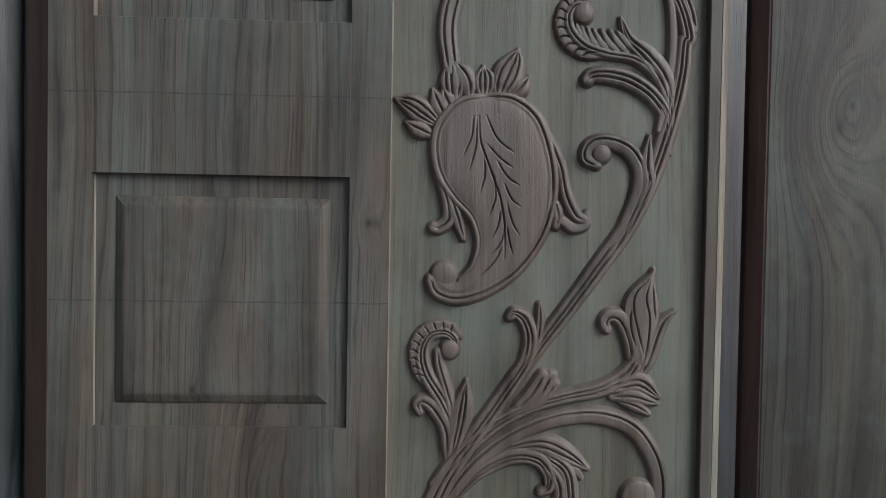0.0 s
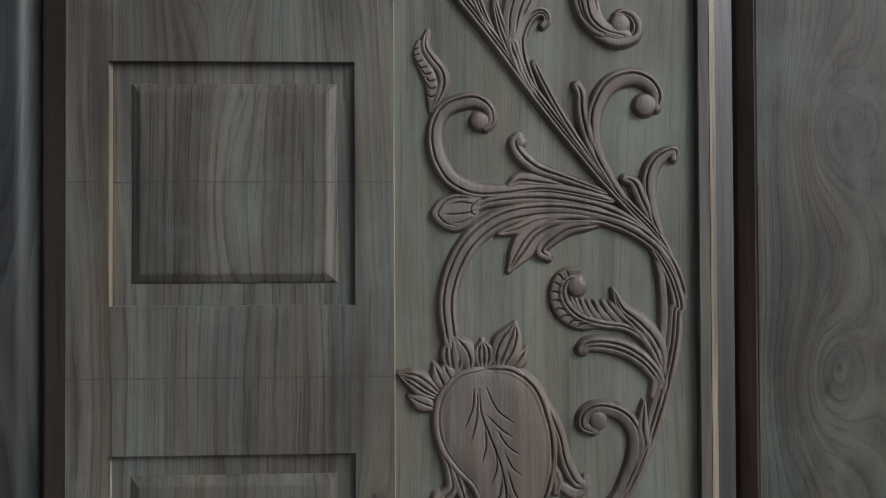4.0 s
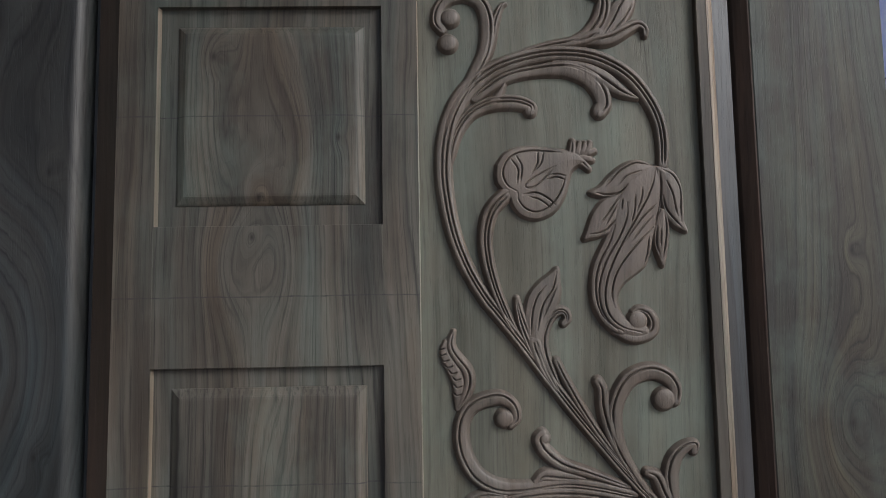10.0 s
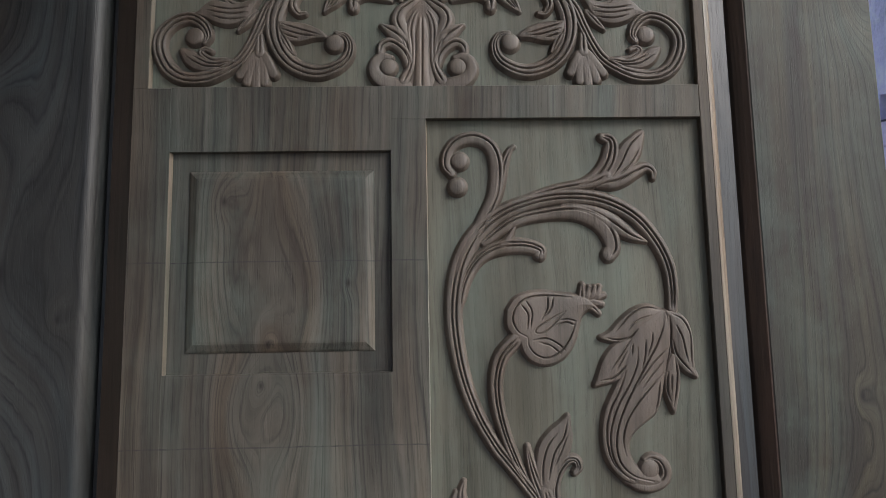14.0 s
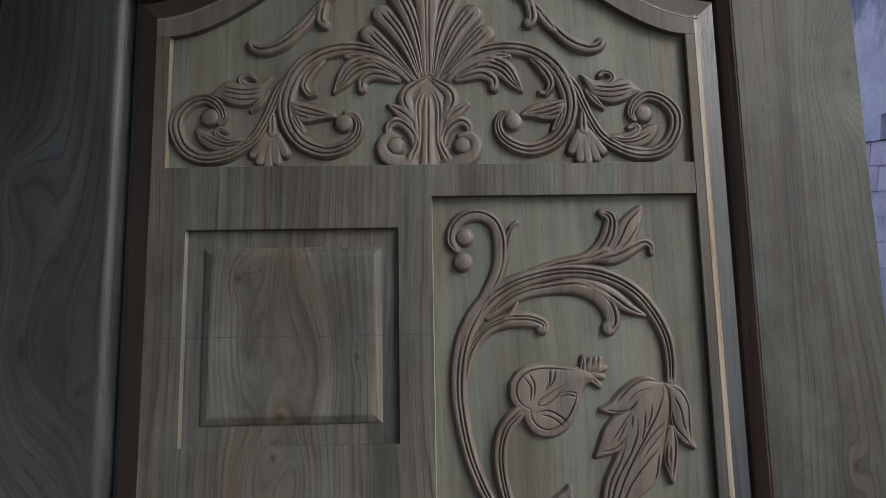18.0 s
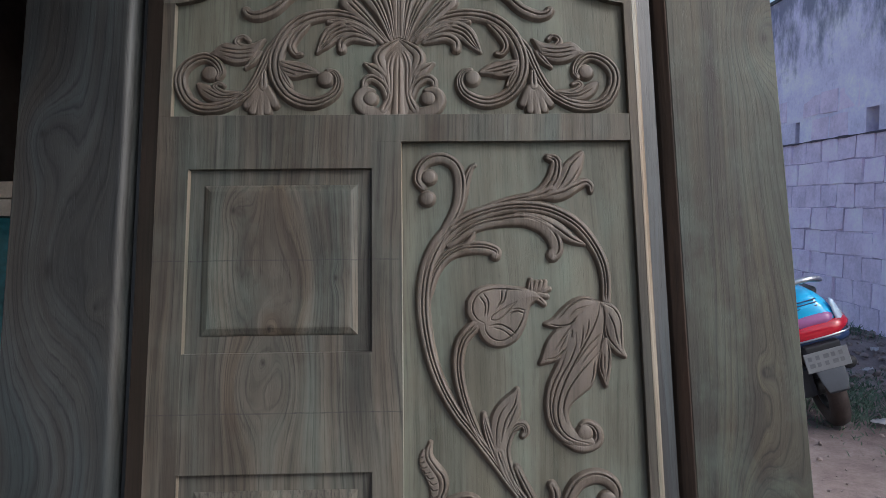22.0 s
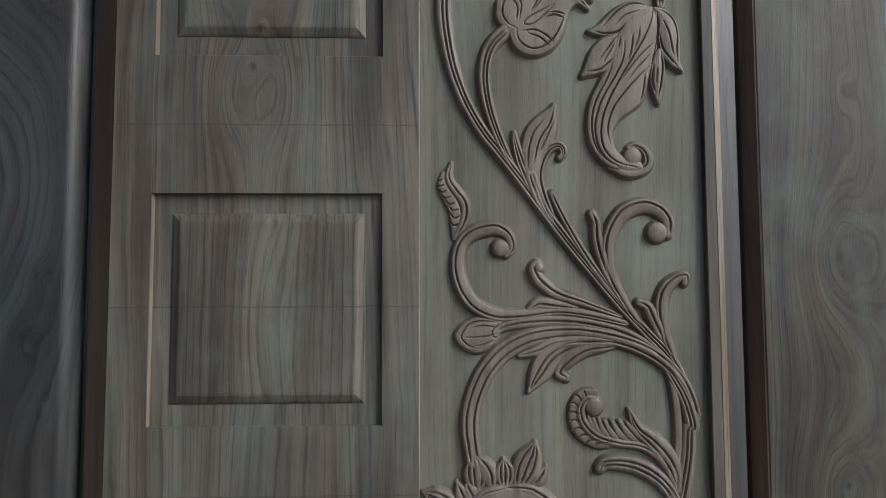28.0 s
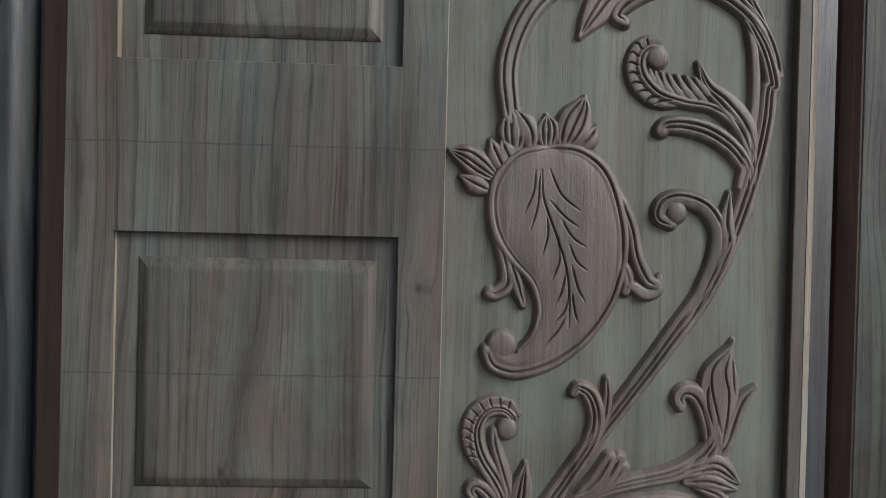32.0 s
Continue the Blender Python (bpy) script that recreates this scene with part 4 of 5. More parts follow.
r.vein([(78.9, 152.1), (81.7, 119.8), (94.7, 84), (107.8, 48), (114.3, 11.9), (115.1, -30.2)], 2.0)
r.vein([(71.7, 151.2), (70, 126.7), (59.6, 101.3)], 1.5)
r.vein([(76.8, 151.4), (75.3, 112.4), (67.2, 81.9)], 1.5)
r.vein([(88.4, 152.4), (102.7, 123.8), (124.1, 106.3)], 1.5)
r.vein([(89.8, 116.3), (106.8, 98.7), (122.3, 87.4)], 1.5)
r.vein([(103.2, 95), (116.7, 75), (131.5, 64.4)], 1.5)
r.vein([(113.2, 66.2), (122.4, 46.9), (134.2, 36.9)], 1.5)
r.vein([(116.6, 42.4), (124.4, 15.7), (132.7, 1.3)], 1.5)
r.vein([(86.4, 101.8), (87.6, 76.6), (82.2, 54.8)], 1.5)
r.vein([(99.9, 76.8), (101.9, 47.9), (94.3, 26)], 1.5)
r.vein([(110.1, 37.2), (105.5, 11.7), (97.8, -4.4)], 1.5)
r.vein([(115, 11.9), (109.6, -10), (96.7, -26.2)], 1.5)
r.vein([(110.4, -17.2), (102.7, -33.3), (85.6, -52.5)], 1.5)
r.vein([(117.2, 11.9), (121.2, -9.8), (125.2, -24.3)], 1.5)
r.make("paisley_flower", "large paisley-shaped flower with incised veins")

r = Relief()
r.stroke([(46, 175), (45, 189.4), (44.1, 201.5), (43.2, 212.3), (40.8, 224.4)], [8.6, 14, 15, 10.3, 1.1], cuts=(-.55,.15,.62,))
r.stroke([(65.4, 178.4), (63.8, 191.3), (57.8, 204.1), (45.2, 220.9)], [5.8, 11.2, 11.2, 1.4], cuts=(-.3,))
r.stroke([(85, 180.3), (85.5, 191.8), (85.3, 202.6), (83.6, 216.2)], [7.9, 13.1, 12.2, 1.1], cuts=(-.5,0,.5,))
r.stroke([(105.2, 181.6), (110.8, 196.1), (117.7, 212.8), (123.3, 225.2), (128.1, 239)], [8.6, 15.9, 17.8, 12.2, 1.1], cuts=(-.55,-.05,.55,))
r.stroke([(122, 179.8), (132, 189.4), (143.3, 204.8)], [5.8, 9.5, 1.1], cuts=(0,))
r.stroke([(44.1, 160.6), (36.6, 173.4), (32.1, 186.2)], [5.8, 10.3, 1.4], cuts=(0,))
r.stroke([(35.6, 151.1), (27.4, 166.7), (19.1, 185.1)], [5.8, 10.3, 1.1], cuts=(0,))
r.stroke([(24.2, 142.9), (6.7, 155.4), (-7.9, 165.1), (-28.1, 172.5)], [6.5, 13.1, 12.2, 1.1], cuts=(-.5,.1,.55,))
r.stroke([(18.7, 127), (2.7, 133.8), (-14.7, 142.7)], [5, 9.4, 1.1], cuts=(0,))
r.make("flower_crown", "pointed leaves crowning the paisley flower")

r = Relief()
r.stroke([(48.2, -291.9), (53.4, -255.1), (39.7, -218.6), (17.2, -182.2), (10.9, -153.1), (20, -132.6), (38.8, -127.3), (52.1, -135.9), (51.5, -146.2)], [3.7, 6.6, 8, 8.8, 8.8, 8, 6.6, 5.8, 3.7], cuts=(-.3,.3,))
r.ball(46.5, -149.1, 11.7)
r.stroke([(51.5, -273.5), (50.8, -233.2), (43, -200.3), (33.8, -171.1), (31.3, -152.9)], [2.9, 5.8, 5.8, 5.1, 3.7], cuts=(0,))
r.stroke([(50.4, -289.7), (59.9, -247.8), (65.1, -214.8), (69.1, -189.8)], [3.7, 11.4, 11.4, 1.1], cuts=(-.3,.2,))
r.stroke([(46, -291.9), (43.9, -255.2), (28.9, -228.2), (14.2, -216.6), (5.5, -221), (9.3, -231.2)], [3.6, 7.3, 8, 8, 6.6, 3.6], cuts=(.1,))
r.stroke([(21.2, -200.5), (7.8, -182.3), (0.9, -160.5), (2.7, -139.4), (14.1, -124.7), (32.9, -117.9), (48.9, -121.4), (57.8, -132.2)], [2.2, 5, 5.8, 5.8, 5.8, 5.8, 5, 3.6], top=.85)
r.vein([(15.1, -184.4), (4.9, -181.6), (-0.1, -186)], 1.5)
r.vein([(10.6, -175.7), (1.1, -171.4), (-3.2, -175.1)], 1.5)
r.vein([(8.2, -165.5), (-0.5, -160.5), (-4.8, -163.5)], 1.5)
r.vein([(7.4, -155.4), (-0.7, -150.3), (-4.3, -151.1)], 1.5)
r.vein([(8.6, -145.1), (1.3, -139.4), (-2.3, -138.7)], 1.5)
r.vein([(12.8, -136.4), (6.9, -129.9), (3.3, -127.7)], 1.5)
r.vein([(20, -129.7), (15.5, -122.5), (12.6, -119.6)], 1.5)
r.vein([(28.6, -125.3), (25.6, -117.3), (24.1, -114.4)], 1.5)
r.vein([(38.1, -124.4), (37.2, -115.7), (37.1, -112.8)], 1.5)
r.vein([(46.8, -127.3), (48.9, -119.2), (50.3, -116.3)], 1.5)
r.make("scroll_leaf", "leaf with a beaded edge curling round a ball")

r = Relief()
r.stroke([(127.1, -199.6), (146.2, -162.8), (151.5, -133.4), (143.7, -109.4), (130.3, -100.7), (124.5, -105.9)], [4.4, 7.3, 8.8, 8.8, 8, 5.1], cuts=(-.2,.4,))
r.stroke([(141.3, -177.5), (159, -140.7), (163.5, -111.3), (162.4, -89.4)], [3.7, 5.9, 5.2, 2.2], cuts=(0,))
r.make("forked_leaf", "forked leaf beside the main stem")

r = Relief()
r.stroke([(30.6, -325.7), (67.9, -281.3), (109.8, -245.8), (153.6, -223.4), (197.7, -210.6), (241.9, -200.6), (271.4, -185.6), (289.5, -165.5), (294.9, -139.5)], [7.2, 8.8, 8, 7.2, 7.2, 7.2, 8.8, 9.6, 6.4], cuts=(-.3,.3,))
r.stroke([(287.4, -170.7), (286.1, -143.3), (277.3, -117.6), (266.6, -104.4), (254.6, -103.1), (248.1, -111.3), (252.1, -120.8)], [6.4, 8.8, 9.6, 9.6, 8.8, 7.2, 4.8], cuts=(.35,))
r.dome([(291.9, -169.1), (282.2, -139.7), (274.9, -110.2), (275.1, -88.1), (280.7, -73.3), (295.2, -58.4), (305.5, -49.4), (312, -41.2), (310.8, -54.5), (313.5, -72.9), (317.7, -93.5), (316, -117.1), (312.1, -139.4), (305.2, -165.3)])
r.stroke([(299.5, -176.5), (310.8, -150.5), (319.2, -124.5), (327.8, -108.1), (340.2, -96.9)], [7.2, 8.8, 8, 6.4, 1.6], cuts=(0,))
r.vein([(304.1, -55.3), (288.1, -73.2), (285.6, -93.9), (292.3, -124.8), (298.9, -150.6)], 1.7)
r.vein([(305.7, -58.3), (301.7, -80.4), (306.7, -104), (305.9, -132), (300.6, -161.7)], 1.8)
r.vein([(310.9, -58.2), (312.3, -87.7), (314.3, -106.1)], 1.2)
r.vein([(282.6, -91.7), (281.6, -113.8), (288.2, -141.1)], 1.3)
r.stroke([(243.4, -200.6), (275.3, -193.7), (297.6, -191.3), (322.7, -209.7)], [4, 9.6, 12, 1.6], cuts=(-.3,.3,))
r.stroke([(260.8, -210.1), (286.8, -208.4), (309.4, -214.9), (319.9, -217.8)], [4, 8.8, 7.2, 1.6], cuts=(0,))
r.stroke([(272.1, -215.2), (294.6, -222.5), (309.8, -232)], [3.2, 6.4, 1.6], cuts=(0,))
r.make("tulip_leaf", "tulip-shaped leaf on a side branch")

r = Relief()
r.stroke([(127.7, -232.7), (153, -208.2), (168.7, -183.1)], [4.4, 8, 7.3], cuts=(0,))
r.stroke([(132.9, -234.9), (161.9, -211.1), (179, -183)], [4.4, 8, 6.6], cuts=(0,))
r.stroke([(142.4, -232.6), (169.2, -211.1), (185.8, -193.3)], [3.7, 6.7, 4.4], cuts=(0,))
r.make("shell_leaf", "scalloped shell leaf on the stem")

r = Relief()
r.stroke([(38.3, -354.4), (84.9, -296.9), (135.6, -259.9), (190.5, -238.9), (242.2, -234.9), (284.9, -248.7), (311.8, -279.8), (324.7, -316.9), (325.9, -369.1)], [7.5, 9, 9, 9, 9, 9.8, 9.8, 9, 8.3], cuts=(0.45,))
r.ball(297.6, -342.3, 22.5)
r.make("lower_scroll", "broad branch arching down beside the stile")

r = Relief()
r.stroke([(45.6, -354.4), (85.1, -311.6), (128.8, -289.4), (162, -291.5), (178.6, -309.9), (179, -329.1), (168.8, -335.1)], [3.7, 5.9, 8.1, 9.6, 9.6, 8.1, 5.2], cuts=(-.4,.1,))
r.stroke([(117.6, -280.6), (165.3, -273), (201.1, -286.1), (230.4, -304.5)], [3.7, 11.5, 12.5, 1.5], cuts=(-.2,.4,))
r.stroke([(169.2, -284), (201.5, -308.3), (209.2, -354.3)], [5.9, 9.6, 8.9], cuts=(-.3,.3,))
r.stroke([(169.4, -295.1), (192.2, -324.7), (193, -361.7)], [5.9, 7.4, 7.4], cuts=(0,))
r.stroke([(202.9, -302.4), (215.6, -308.3), (221.7, -317.2)], [3.7, 4.4, 1.5])
r.make("acanthus_leaf", "drooping acanthus leaf")

for flip in (False, True):
    r = Relief(flip)
    r.stroke([(-210.8, 1374), (-245.9, 1352.8), (-268.4, 1328), (-280.1, 1300.5), (-291.8, 1273.2), (-306.9, 1248), (-328.9, 1231.2), (-357.8, 1218.9), (-388.7, 1218.4), (-412.4, 1232), (-426.3, 1259.1), (-425.5, 1284.5), (-408.9, 1304.4), (-384.9, 1312.4), (-365.5, 1302.2), (-356.3, 1284.7), (-361.1, 1273)], [4.3, 6, 6.9, 6.9, 6.9, 6.9, 7.7, 7.7, 8.6, 8.6, 9.5, 9.5, 9.5, 8.6, 7.7, 6.9, 3.4], cuts=(0.5, -0.35))
    r.ball(-376.1, 1282.2, 12.9)
    r.make("crown_volute", "volute scroll with a ball curl in the crown")

for flip in (False, True):
    r = Relief(flip)
    r.stroke([(-76.2, 1351.6), (-100, 1378), (-135.5, 1391.4), (-172.9, 1393.5), (-209.2, 1383.4), (-237.2, 1360.2), (-254.3, 1327.9), (-259.1, 1295.7), (-250.8, 1263.8), (-230.5, 1239.1), (-199.2, 1227.1), (-173.1, 1231.3), (-152.3, 1245.6), (-145.3, 1265.5), (-151.4, 1282), (-165.5, 1287.6)], [4.3, 7, 8.7, 9.6, 10.4, 11.3, 12.2, 12.2, 12.2, 11.3, 10.4, 10.4, 9.6, 7.8, 5.2, 2.6], cuts=(-0.5, 0.3))
    r.ball(-168.9, 1271.2, 13.1)
    r.make("crown_scroll", "C-scroll with a ball curl in the crown")

for flip in (False, True):
    r = Relief(flip)
    r.dome([(-280.6, 1346.5), (-302.2, 1336.3), (-318.4, 1332.7), (-332.9, 1335.7), (-349.2, 1338.8), (-359.9, 1334.2), (-368.7, 1324.8), (-377.5, 1317.3), (-363, 1314.2), (-348.5, 1306.4), (-330.4, 1301.4), (-312.5, 1304), (-298.2, 1314.3), (-289.4, 1329.4)])
    r.stroke([(-287.8, 1340.9), (-303.9, 1332.5), (-319.3, 1332.7), (-329.4, 1340.5), (-326.8, 1349.1), (-316.9, 1351.8), (-309.6, 1345.9)], [2.4, 4.4, 4.4, 4.4, 4, 3.2, 2.4], cuts=(0,))
    r.stroke([(-287.5, 1321.7), (-299.9, 1304.8), (-312.3, 1292.6)], [3.2, 4.8, 1.6], cuts=(0,))
    r.vein([(-298.4, 1327.6), (-325.5, 1325.1), (-354.4, 1329.3)], 1.5)
    r.vein([(-298.3, 1320), (-325.3, 1317.5), (-357.8, 1322.7)], 1.5)
    r.vein([(-301.8, 1311.4), (-326.9, 1309), (-350.4, 1314)], 1.5)
    r.make("volute_leaf", "small lobed leaf on the volute")

for flip in (False, True):
    r = Relief(flip)
    r.dome([(-311.4, 1242.8), (-334.5, 1238.5), (-352.1, 1230.4), (-369.9, 1230.7), (-384.3, 1238.4), (-392.6, 1249.7), (-396.6, 1262.8), (-383.1, 1260.8), (-371.4, 1253.1), (-359.6, 1246.4), (-345.3, 1243.3), (-327.5, 1246.8)])
    r.stroke([(-320.4, 1245.8), (-345.3, 1244.3), (-358.8, 1250.1), (-366.1, 1257.7), (-360.9, 1263.2), (-351.9, 1259.3)], [2.4, 4.4, 4.4, 4, 3.2, 2.4], cuts=(0,))
    r.stroke([(-321.9, 1233.7), (-353.7, 1223.9), (-382.1, 1221.6), (-392.9, 1227.4)], [3.2, 5.6, 4.8, 1.6], cuts=(0,))
    r.vein([(-325.6, 1242.1), (-352.3, 1239.7), (-377.6, 1251.3)], 1.5)
    r.vein([(-334.4, 1235.7), (-361.1, 1236.1), (-386.4, 1249.6)], 1.5)
    r.make("inner_leaf", "small leaf inside the volute")

for flip in (False, True):
    r = Relief(flip)
    r.stroke([(-281.2, 1264.1), (-294.6, 1239.8), (-308, 1222)], [2.6, 6.9, 6])
    r.stroke([(-280.3, 1261.3), (-290.2, 1234.4), (-297.4, 1211.1)], [2.6, 6.9, 6])
    r.stroke([(-279.4, 1259.5), (-282.3, 1230.7), (-284.4, 1205.6)], [2.6, 7, 6.1])
    r.stroke([(-278.5, 1261.3), (-273.7, 1234.2), (-271.6, 1210)], [2.6, 6.9, 6])
    r.stroke([(-277.7, 1264), (-266.9, 1239.5), (-258.8, 1223.2)], [2.6, 7, 6.1])
    r.stroke([(-280, 1295.9), (-279.6, 1273.1), (-279.3, 1255)], [1.7, 5.2, 7], cuts=(0,))
    r.make("crown_shell", "fan-shaped shell at the foot of the scrolls")

for flip in (False, True):
    r = Relief(flip)
    r.stroke([(-199, 1378.3), (-220.8, 1354.4), (-230.6, 1333.4), (-223.3, 1318.9), (-214.2, 1318.8)], [3.2, 5.6, 6.4, 4.8, 2.8], cuts=(0,))
    r.dome([(-253, 1306), (-232.2, 1303.8), (-213.3, 1300.7), (-195.2, 1292.8), (-182.5, 1281.3), (-200.6, 1278.7), (-218.5, 1274.2), (-232.9, 1274.5), (-243.8, 1282.2), (-251.1, 1294.6)])
    r.stroke([(-251.1, 1294.6), (-240.1, 1273.6), (-231, 1256.5)], [3.2, 4.8, 1.6], cuts=(0,))
    r.vein([(-247.6, 1301.2), (-218.6, 1292.2), (-191.6, 1284.2)], 1.5)
    r.vein([(-245.7, 1292.6), (-220.4, 1284.7), (-198.8, 1281.5)], 1.5)
    r.vein([(-243.8, 1285), (-223.1, 1278.1)], 1.5)
    r.make("scroll_leaf", "lobed leaf inside the crown scroll")

for flip in (False, True):
    r = Relief(flip)
    r.stroke([(-82.4, 1347.9), (-122.2, 1366.9), (-153.3, 1359.6), (-172.6, 1336.5), (-184, 1321.8)], [3.6, 11.6, 15, 12.7, 1.3], cuts=(-.5,-.05,.45,))
    r.stroke([(-104.5, 1361.1), (-140, 1378.3), (-164.8, 1380.3)], [3.6, 7.1, 2.7], cuts=(0,))
    r.stroke([(-82.5, 1340.5), (-117.9, 1350), (-138.2, 1340.9), (-140, 1327)], [3.5, 7, 7.9, 6.2], cuts=(-.1,))
    r.make("upper_leaf", "drooping leaf between scroll and fan")

for flip in (False, True):
    r = Relief(flip)
    r.stroke([(-139.9, 1521.8), (-180.4, 1490.9), (-209.8, 1464), (-236.3, 1430.8), (-262.6, 1405.4), (-290.6, 1393.3), (-308.3, 1395.3), (-314.7, 1402.9)], [4.4, 6.2, 6.2, 6.2, 7, 8.8, 8.8, 6.2], cuts=(0,))
    r.stroke([(-211.6, 1459.3), (-233.6, 1430.8), (-246.7, 1410.9)], [3.6, 8.1, 1.3], cuts=(0,))
    r.stroke([(-176, 1507.3), (-199.2, 1473.6), (-205.2, 1444.9), (-198.9, 1435.3)], [3.6, 6.3, 8.1, 7.2], cuts=(0,))
    r.stroke([(-103.6, 1531.5), (-139.9, 1521.8), (-176, 1507.3)], [4.5, 7.3, 4.5])
    r.make("upper_tendril", "tendril curling under the arch")

for flip in (False, True):
    r = Relief(flip)
    r.stroke([(-57.6, 1342.1), (-79.6, 1366.6), (-102.6, 1391.2), (-129.2, 1417.8)], [2.7, 6.2, 10.7, 13.3], cuts=(-.55,.1,))
    r.stroke([(-50.5, 1345.8), (-65.2, 1385.3), (-84.5, 1421.4), (-108.5, 1452.1)], [2.7, 7.1, 11.6, 14.2], cuts=(-.55,.1,))
    r.stroke([(-44.2, 1349.5), (-50.7, 1398.4), (-63.6, 1444.2), (-82.2, 1484.7)], [2.7, 7.2, 11.7, 14.4], cuts=(-.55,.1,))
    r.stroke([(-39.8, 1351.3), (-41.5, 1415.4), (-44.3, 1472.9), (-52.8, 1516.6)], [2.7, 6.3, 9.9, 11.7], cuts=(-.5,))
    r.stroke([(-67.4, 1340.3), (-86.8, 1359.1), (-108.9, 1370.5), (-131.1, 1378.2)], [2.6, 4.4, 5.3, 3.5])
    r.make("fan", "palmette fan lobe group")

r = Relief()
r.stroke([(-36.2, 1351.3), (-35.1, 1424.9), (-33.5, 1531.3)], [1.8, 4.5, 9], cuts=(0,))
r.make("fan_centre", "upright central lobe of the palmette")

for flip in (False, True):
    r = Relief(flip)
    r.stroke([(-36.3, 1345.7), (-53.3, 1333.7), (-67.6, 1321.8), (-72.2, 1308.9), (-67, 1292.2), (-59.4, 1272), (-54.4, 1244.6)], [2.6, 6.2, 8.8, 9.7, 7.9, 6.2, 4.4], cuts=(-.25,))
    r.stroke([(-36.5, 1328.9), (-48.2, 1314.2), (-53.8, 1292.1), (-52.5, 1261), (-54.6, 1233.7), (-65.3, 1210.4)], [2.6, 5.3, 6.2, 5.3, 5.3, 7], cuts=(0,))
    r.stroke([(-57.7, 1262.8), (-71.6, 1282.2), (-97.8, 1299.9)], [4.4, 10.3, 1.8], cuts=(0,))
    r.make("fleuron_petal", "petal of the central fleuron")

r = Relief()
r.stroke([(-36.6, 1321.5), (-37.2, 1284.6), (-37.9, 1239), (-38.4, 1201.1)], [3.5, 8.8, 8.8, 12.3], cuts=(0,))
r.stroke([(-36.3, 1344.8), (-36.8, 1312.3), (-37.2, 1280), (-37.9, 1239), (-38.4, 1201.1)], [5.3, 26.4, 21.1, 17.6, 21.1], top=.72)
r.make("fleuron_centre", "upright centre of the fleuron")

for flip in (False, True):
    r = Relief(flip)
    r.stroke([(-54.6, 1226.5), (-60.5, 1250.1), (-71.7, 1264.8), (-85.7, 1272.2), (-97.1, 1266.9), (-99.8, 1256)], [6.2, 7, 7, 7, 6.2, 3.5], cuts=(-.1,))
    r.stroke([(-49.7, 1205.7), (-75.8, 1206.9), (-96.6, 1212.5), (-108.7, 1227.1), (-106.9, 1241.5), (-96.4, 1249.6), (-84.1, 1248.5)], [7, 7.8, 9.6, 9.6, 7.8, 6.1, 2.6])
    r.ball(-87.8, 1233.2, 12.2)
    r.make("fleuron_curl", "ball curl at the foot of the fleuron")

# ---- the shelter round the door ----
plaster = plain("shed_plaster", (0.24, 0.21, 0.19), 0.9, scale=2.0, bump=0.004)
sheet = plain("roof_sheet", (0.25, 0.23, 0.21), 0.7, scale=2.0)
for name, box, what in (
    ("wall_back", (-0.60, 0.62, 0.60, 0.80, 0, 3.4), "plain plastered wall behind the door"),
    ("wall_lintel", (-2.4, -0.60, 0.60, 0.80, 2.6, 3.4), "plain plastered lintel over the store's opening"),
    ("wall_left", (-2.6, -2.4, -6.0, 4.0, 0, 3.4), "plain plastered side wall"),
    ("wall_front", (-2.6, 6.0, -6.2, -6.0, 0, 2.2), "plain plastered wall across the yard"),
    ("wall_far", (-2.4, 0.62, 3.8, 4.0, 0, 2.75), "plain plastered wall of the dark room"),
    ("wall_side", (0.42, 0.62, 0.80, 3.8, 0, 2.75), "plain plastered wall of the dark room"),
):
    tagged(part(name, block(*box), plaster), what, "wall", kind="structure")
# the eave is out of view, added to cut the light from overhead
tagged(part("eave", block(-2.6, 0.9, -2.1, 0.8, 3.20, 3.28), sheet), "unseen sheet eave added to hold back light from above the door", "eave", kind="structure")
tagged(part("ceiling", block(-2.6, 0.62, 0.8, 4.0, 2.75, 2.85), sheet), "low roof over the store", "ceiling", kind="structure")

# ---- the dark store behind the door ----
pale_wood = plain("pale_plank", (0.62, 0.55, 0.45), 0.7, scale=14.0)
for z0, z1, y0 in ((1.475, 1.535, 1.58), (1.540, 1.598, 1.61)):
    ob = part("plank", block(-2.35, -0.95, y0, y0 + 0.24, z0, z1, 0.004), pale_wood)
    tagged(ob, "pale sawn plank lying on the covered stack", "plank", group="planks on the stack")
teal = plain("teal_tarpaulin", (0.03, 0.17, 0.20), 0.45, spot=0.5, scale=5.0)
bm = block(-2.37, -0.92, 1.50, 2.1, 0.0, 1.47)
bmesh.ops.subdivide_edges(bm, edges=bm.edges[:], cuts=14, use_grid_fill=True)
for v in bm.verts:
    f = 0.022 * noise.noise(v.co * 4.0) + 0.012 * math.sin(v.co.x * 23 + 3 * noise.noise(v.co * 2))
    v.co.y -= f * (v.co.y < 1.8)
tagged(part("covered_stack", bm, teal, smooth=True), "timber stack covered with a crumpled teal tarpaulin", "tarpaulin")

